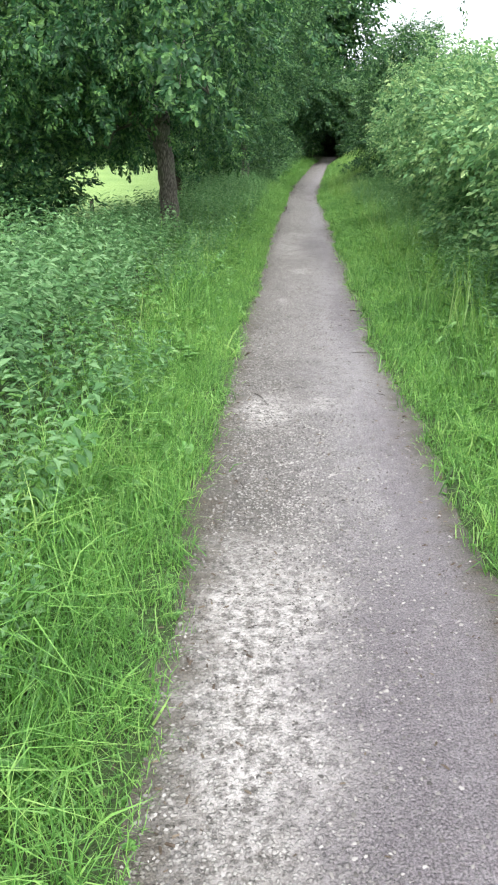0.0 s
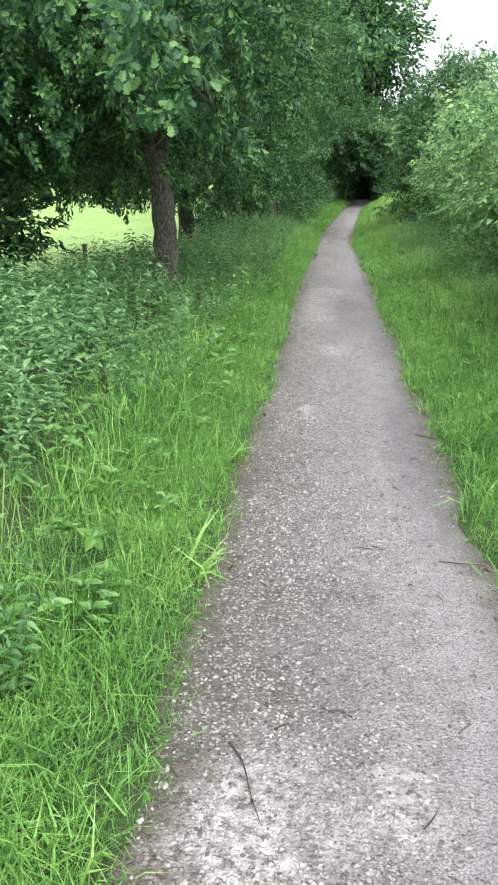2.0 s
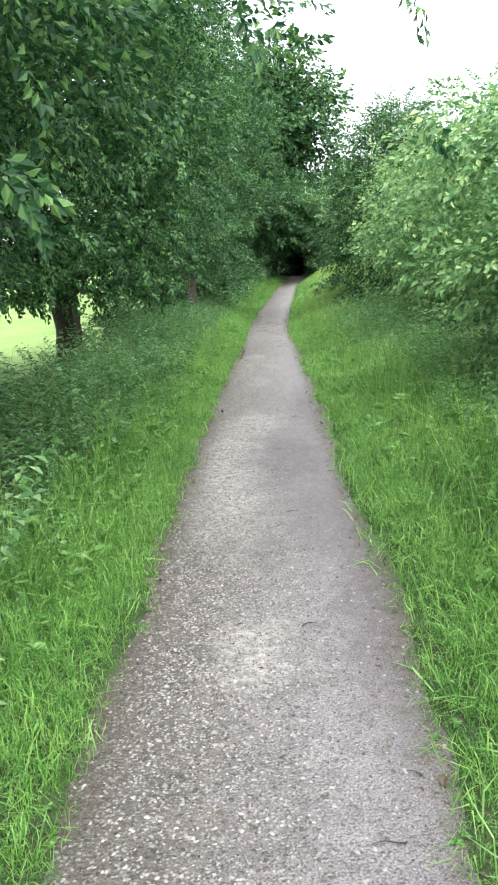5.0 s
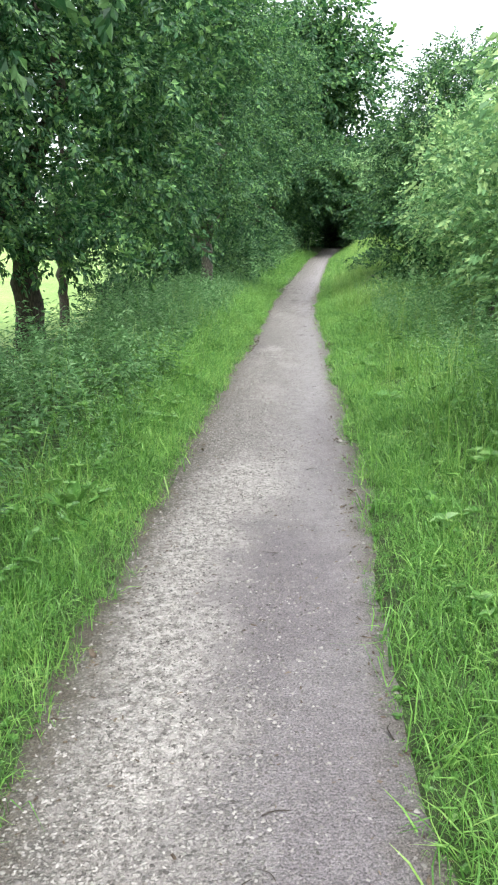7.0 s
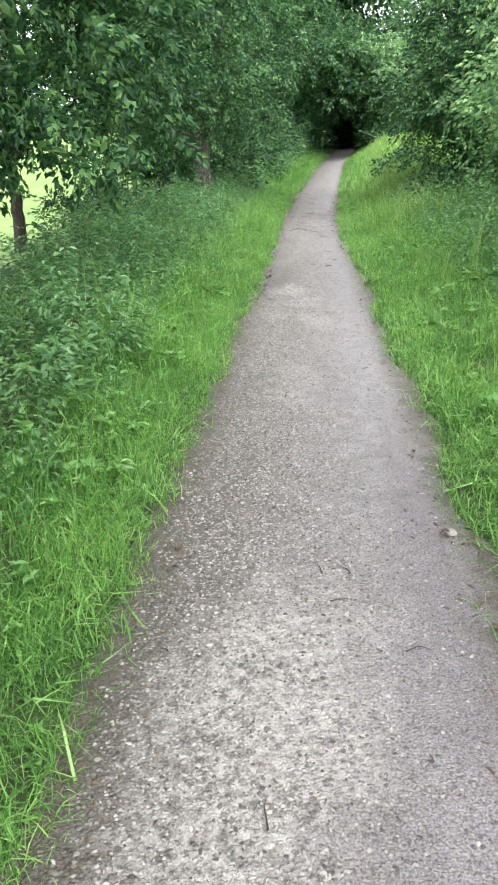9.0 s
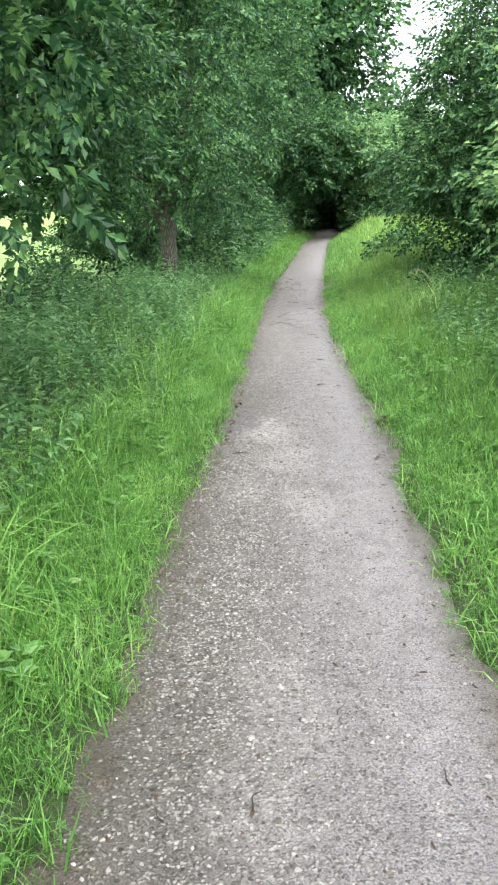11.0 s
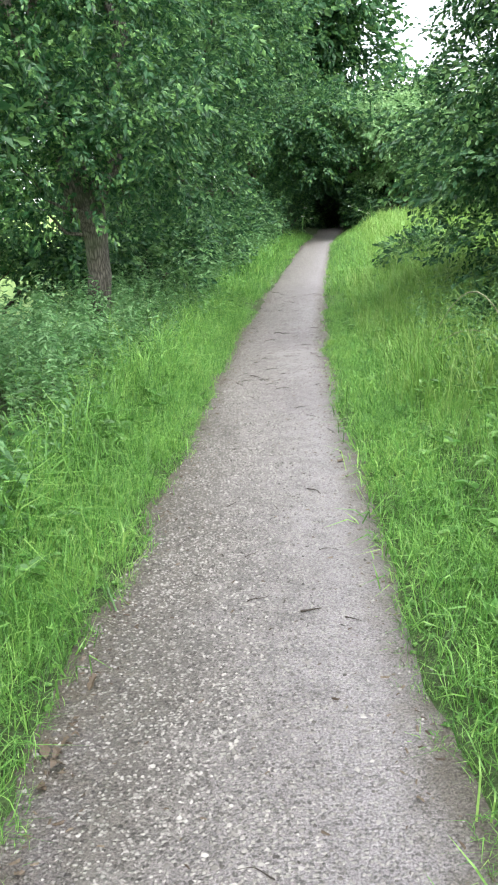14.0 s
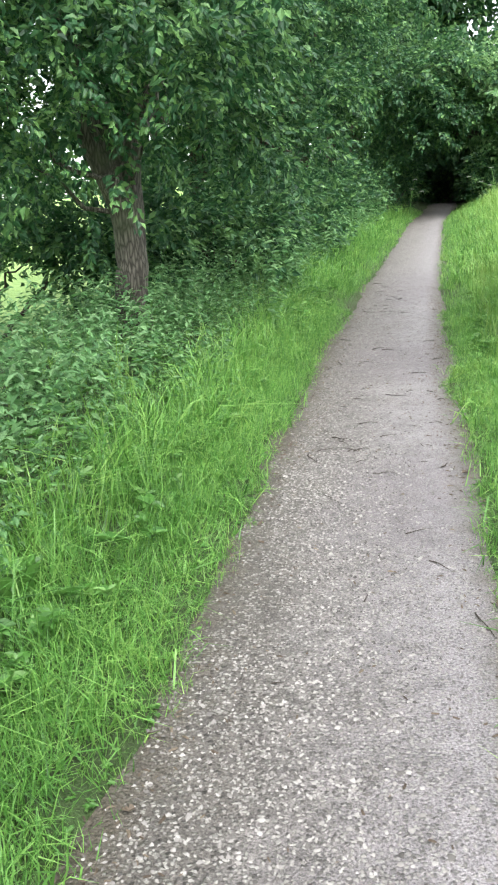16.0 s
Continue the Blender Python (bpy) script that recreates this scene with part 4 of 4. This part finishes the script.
def pebble(x, y, size, seed):
    bm = bmesh.new()
    bmesh.ops.create_icosphere(bm, subdivisions=2, radius=size)
    for v in bm.verts:
        v.co *= 1 + 0.25 * noise.noise(v.co * (1.2 / size) + Vector((seed, 0, 0)))
        v.co.z = max(v.co.z * 0.5, -size * 0.2)
    me = bpy.data.meshes.new("stone")
    bm.to_mesh(me)
    bm.free()
    me.materials.append(PALE_STONE)
    ob = new("stone", me)
    ob.matrix_world = pose(x, y, float(path_z(np.array(x), np.array(y))) + size * 0.2, 0, 0, seed * 50)
    tagged(ob, "loose pale stone lying on the gravel", "stone", "loose stones")


pebble(1.45, 15.85, 0.024, 1)
pebble(1.77, 20.28, 0.017, 31)
pebble(1.82, 20.36, 0.021, 32)
pebble(1.88, 22.25, 0.018, 33)
for i in range(26):
    y = R.uniform(1.4, 28)
    pebble(float(middle(y) + R.uniform(-1, 1) * half_width(y)), y, R.uniform(0.005, 0.010), 2 + i)


def leafy_plant(x, y, leaves, size, upright, seed, label):
    """A rosette of broad, ribbed, wavy leaves on short stalks."""
    rng = np.random.default_rng(seed)
    whole = tagged(new("dock_plant"), label, "plant", "broad-leaved plants")
    whole.location = (x, y, float(ground_z(np.array(x), np.array(y))))
    for k in range(leaves):
        a, up = k * 2.4 + rng.normal(0, 0.25), upright * rng.uniform(0.6, 1.3)
        length, width = size * rng.uniform(0.7, 1.15), size * rng.uniform(0.38, 0.5)
        u, w = np.meshgrid(np.linspace(0, 1, 9), np.linspace(-1, 1, 7), indexing="ij")
        half = width * np.sin(np.pi * np.clip(u * 0.93 + 0.05, 0, 1)) ** 0.6 * 0.5
        px = u * length
        pz = 0.18 * length * np.sin(u * 2.2) - 0.10 * length * u * u + 0.12 * width * np.abs(w) + 0.03 * size * np.sin(u * 16 + k) * np.abs(w)
        leaf_v = np.stack([px, half * w, pz], 2).reshape(-1, 3)
        i = np.arange(8)[:, None] * 7 + np.arange(6)[None]
        leaf_f = np.stack([i, i + 7, i + 8, i + 1], 2).reshape(-1, 4)
        d = np.array([[math.cos(a), math.sin(a), up]])
        turn = along(d, rng, (1, 1), 0.15)
        stalk = d[0] / np.linalg.norm(d[0]) * size * 0.35
        v, f = repeat((leaf_v, leaf_f), turn, stalk[None])
        blade = part("leaf", mesh_of("leaf", v, f, BROAD, True), whole)
        v, f = tube([(0, 0, -0.02), stalk * 0.5, stalk * 1.15], [0.004, 0.0035, 0.003], 5)
        part("stalk", mesh_of("stalk", v, f, BROAD, True), blade)


leafy_plant(-0.27, 3.6, 7, 0.075, 1.1, 4, "round-leaved pale green plant at the path's edge")
leafy_plant(0.40, 24.97, 8, 0.19, 1.6, 5, "upright dock with long bright green leaves")
leafy_plant(0.18, 24.2, 7, 0.15, 1.1, 6, "dock with broad green leaves among the grass")
leafy_plant(1.98, 17.0, 9, 0.14, 0.7, 7, "spreading broad-leaved dock in the short grass")
leafy_plant(-0.10, 14.2, 8, 0.17, 1.0, 8, "dark dock with broad leaves beside the nettles")
leafy_plant(-0.45, 9.6, 8, 0.15, 1.0, 9, "dock with broad green leaves among the grass")


def umbels(x, y, height, count, seed):
    """A tall stem that carries flat heads of small white flowers."""
    rng = np.random.default_rng(seed)
    z = float(ground_z(np.array(x), np.array(y)))
    whole = tagged(new("hogweed"), "tall hogweed with flat white flower heads", "flower", "white flowers")
    whole.location = (x, y, z)
    v, f = tube(bend((0, 0, -0.05), (0.05, 0.03, height), rng, 6, 0.05), [0.012 - 0.001 * i for i in range(7)], 6)
    part("stem", mesh_of("stem", v, f, BROAD, True), whole)
    for k in range(count):
        tip = np.array([rng.normal(0, 0.25), rng.normal(0, 0.25), height + rng.normal(0, 0.12)])
        v, f = tube(bend((0.04, 0.02, height * 0.7), tip, rng, 4, 0.05), [0.006] * 5, 5)
        part("stalk", mesh_of("stalk", v, f, BROAD, True), whole)
        n = 60
        r, a = 0.06 * np.sqrt(rng.random(n)), rng.uniform(0, 6.28, n)
        p = tip + np.stack([r * np.cos(a), r * np.sin(a), 0.02 - r * r * 2 + rng.normal(0, 0.006, n)], 1)
        v, f = repeat(leaf(0.018, 0.018, 0.1, 0.2), yawed(rng, n, 0.3), p)
        part("flower_head", mesh_of("flower_head", v, f, SEED_DOWN), whole, "flat head of tiny white flowers")


umbels(5.0, 44.5, 0.75, 4, 61)
umbels(3.0, 45.8, 0.7, 3, 62)


def bramble_stem(x, y, dx, dy, height, seed):
    pts = [(dx * u, dy * u, height * math.sin(math.pi * min(1, 0.08 + 0.86 * u)) - 0.03) for u in np.linspace(0, 1, 12)]
    v, f = tube(pts, [0.007 - 0.0004 * i for i in range(12)], 6, 0.15, seed)
    ob = new("bramble_stem", mesh_of("bramble_stem", v, f, DRY_STEM, True))
    ob.location = (x, y, float(ground_z(np.array(x), np.array(y))))
    tagged(ob, "bare pale arching bramble stem over the grass", "stem", "bramble stems")


bramble_stem(3.45, 26.3, -0.6, 0.5, 0.62, 1)
bramble_stem(3.45, 26.2, -0.75, 0.25, 0.35, 2)


def fence_post(x, y):
    bm = bmesh.new()
    bmesh.ops.create_cube(bm, size=1)
    for v in bm.verts:
        v.co = Vector((v.co.x * 0.09, v.co.y * 0.09, (v.co.z + 0.5) * 0.55 - 0.1))
        if v.co.z > 0.3:
            v.co.x, v.co.y = v.co.x * 0.8, v.co.y * 0.8
    bmesh.ops.bevel(bm, geom=bm.edges[:], offset=0.012, segments=2, affect="EDGES")
    me = bpy.data.meshes.new("fence_post")
    bm.to_mesh(me)
    bm.free()
    me.materials.append(OLD_WOOD)
    ob = new("fence_post", me)
    ob.matrix_world = pose(x, y, float(ground_z(np.array(x), np.array(y))), 2, -3, 20)
    tagged(ob, "weathered wooden fence post at the meadow's edge", "fence post")


fence_post(-3.45, 17.3)
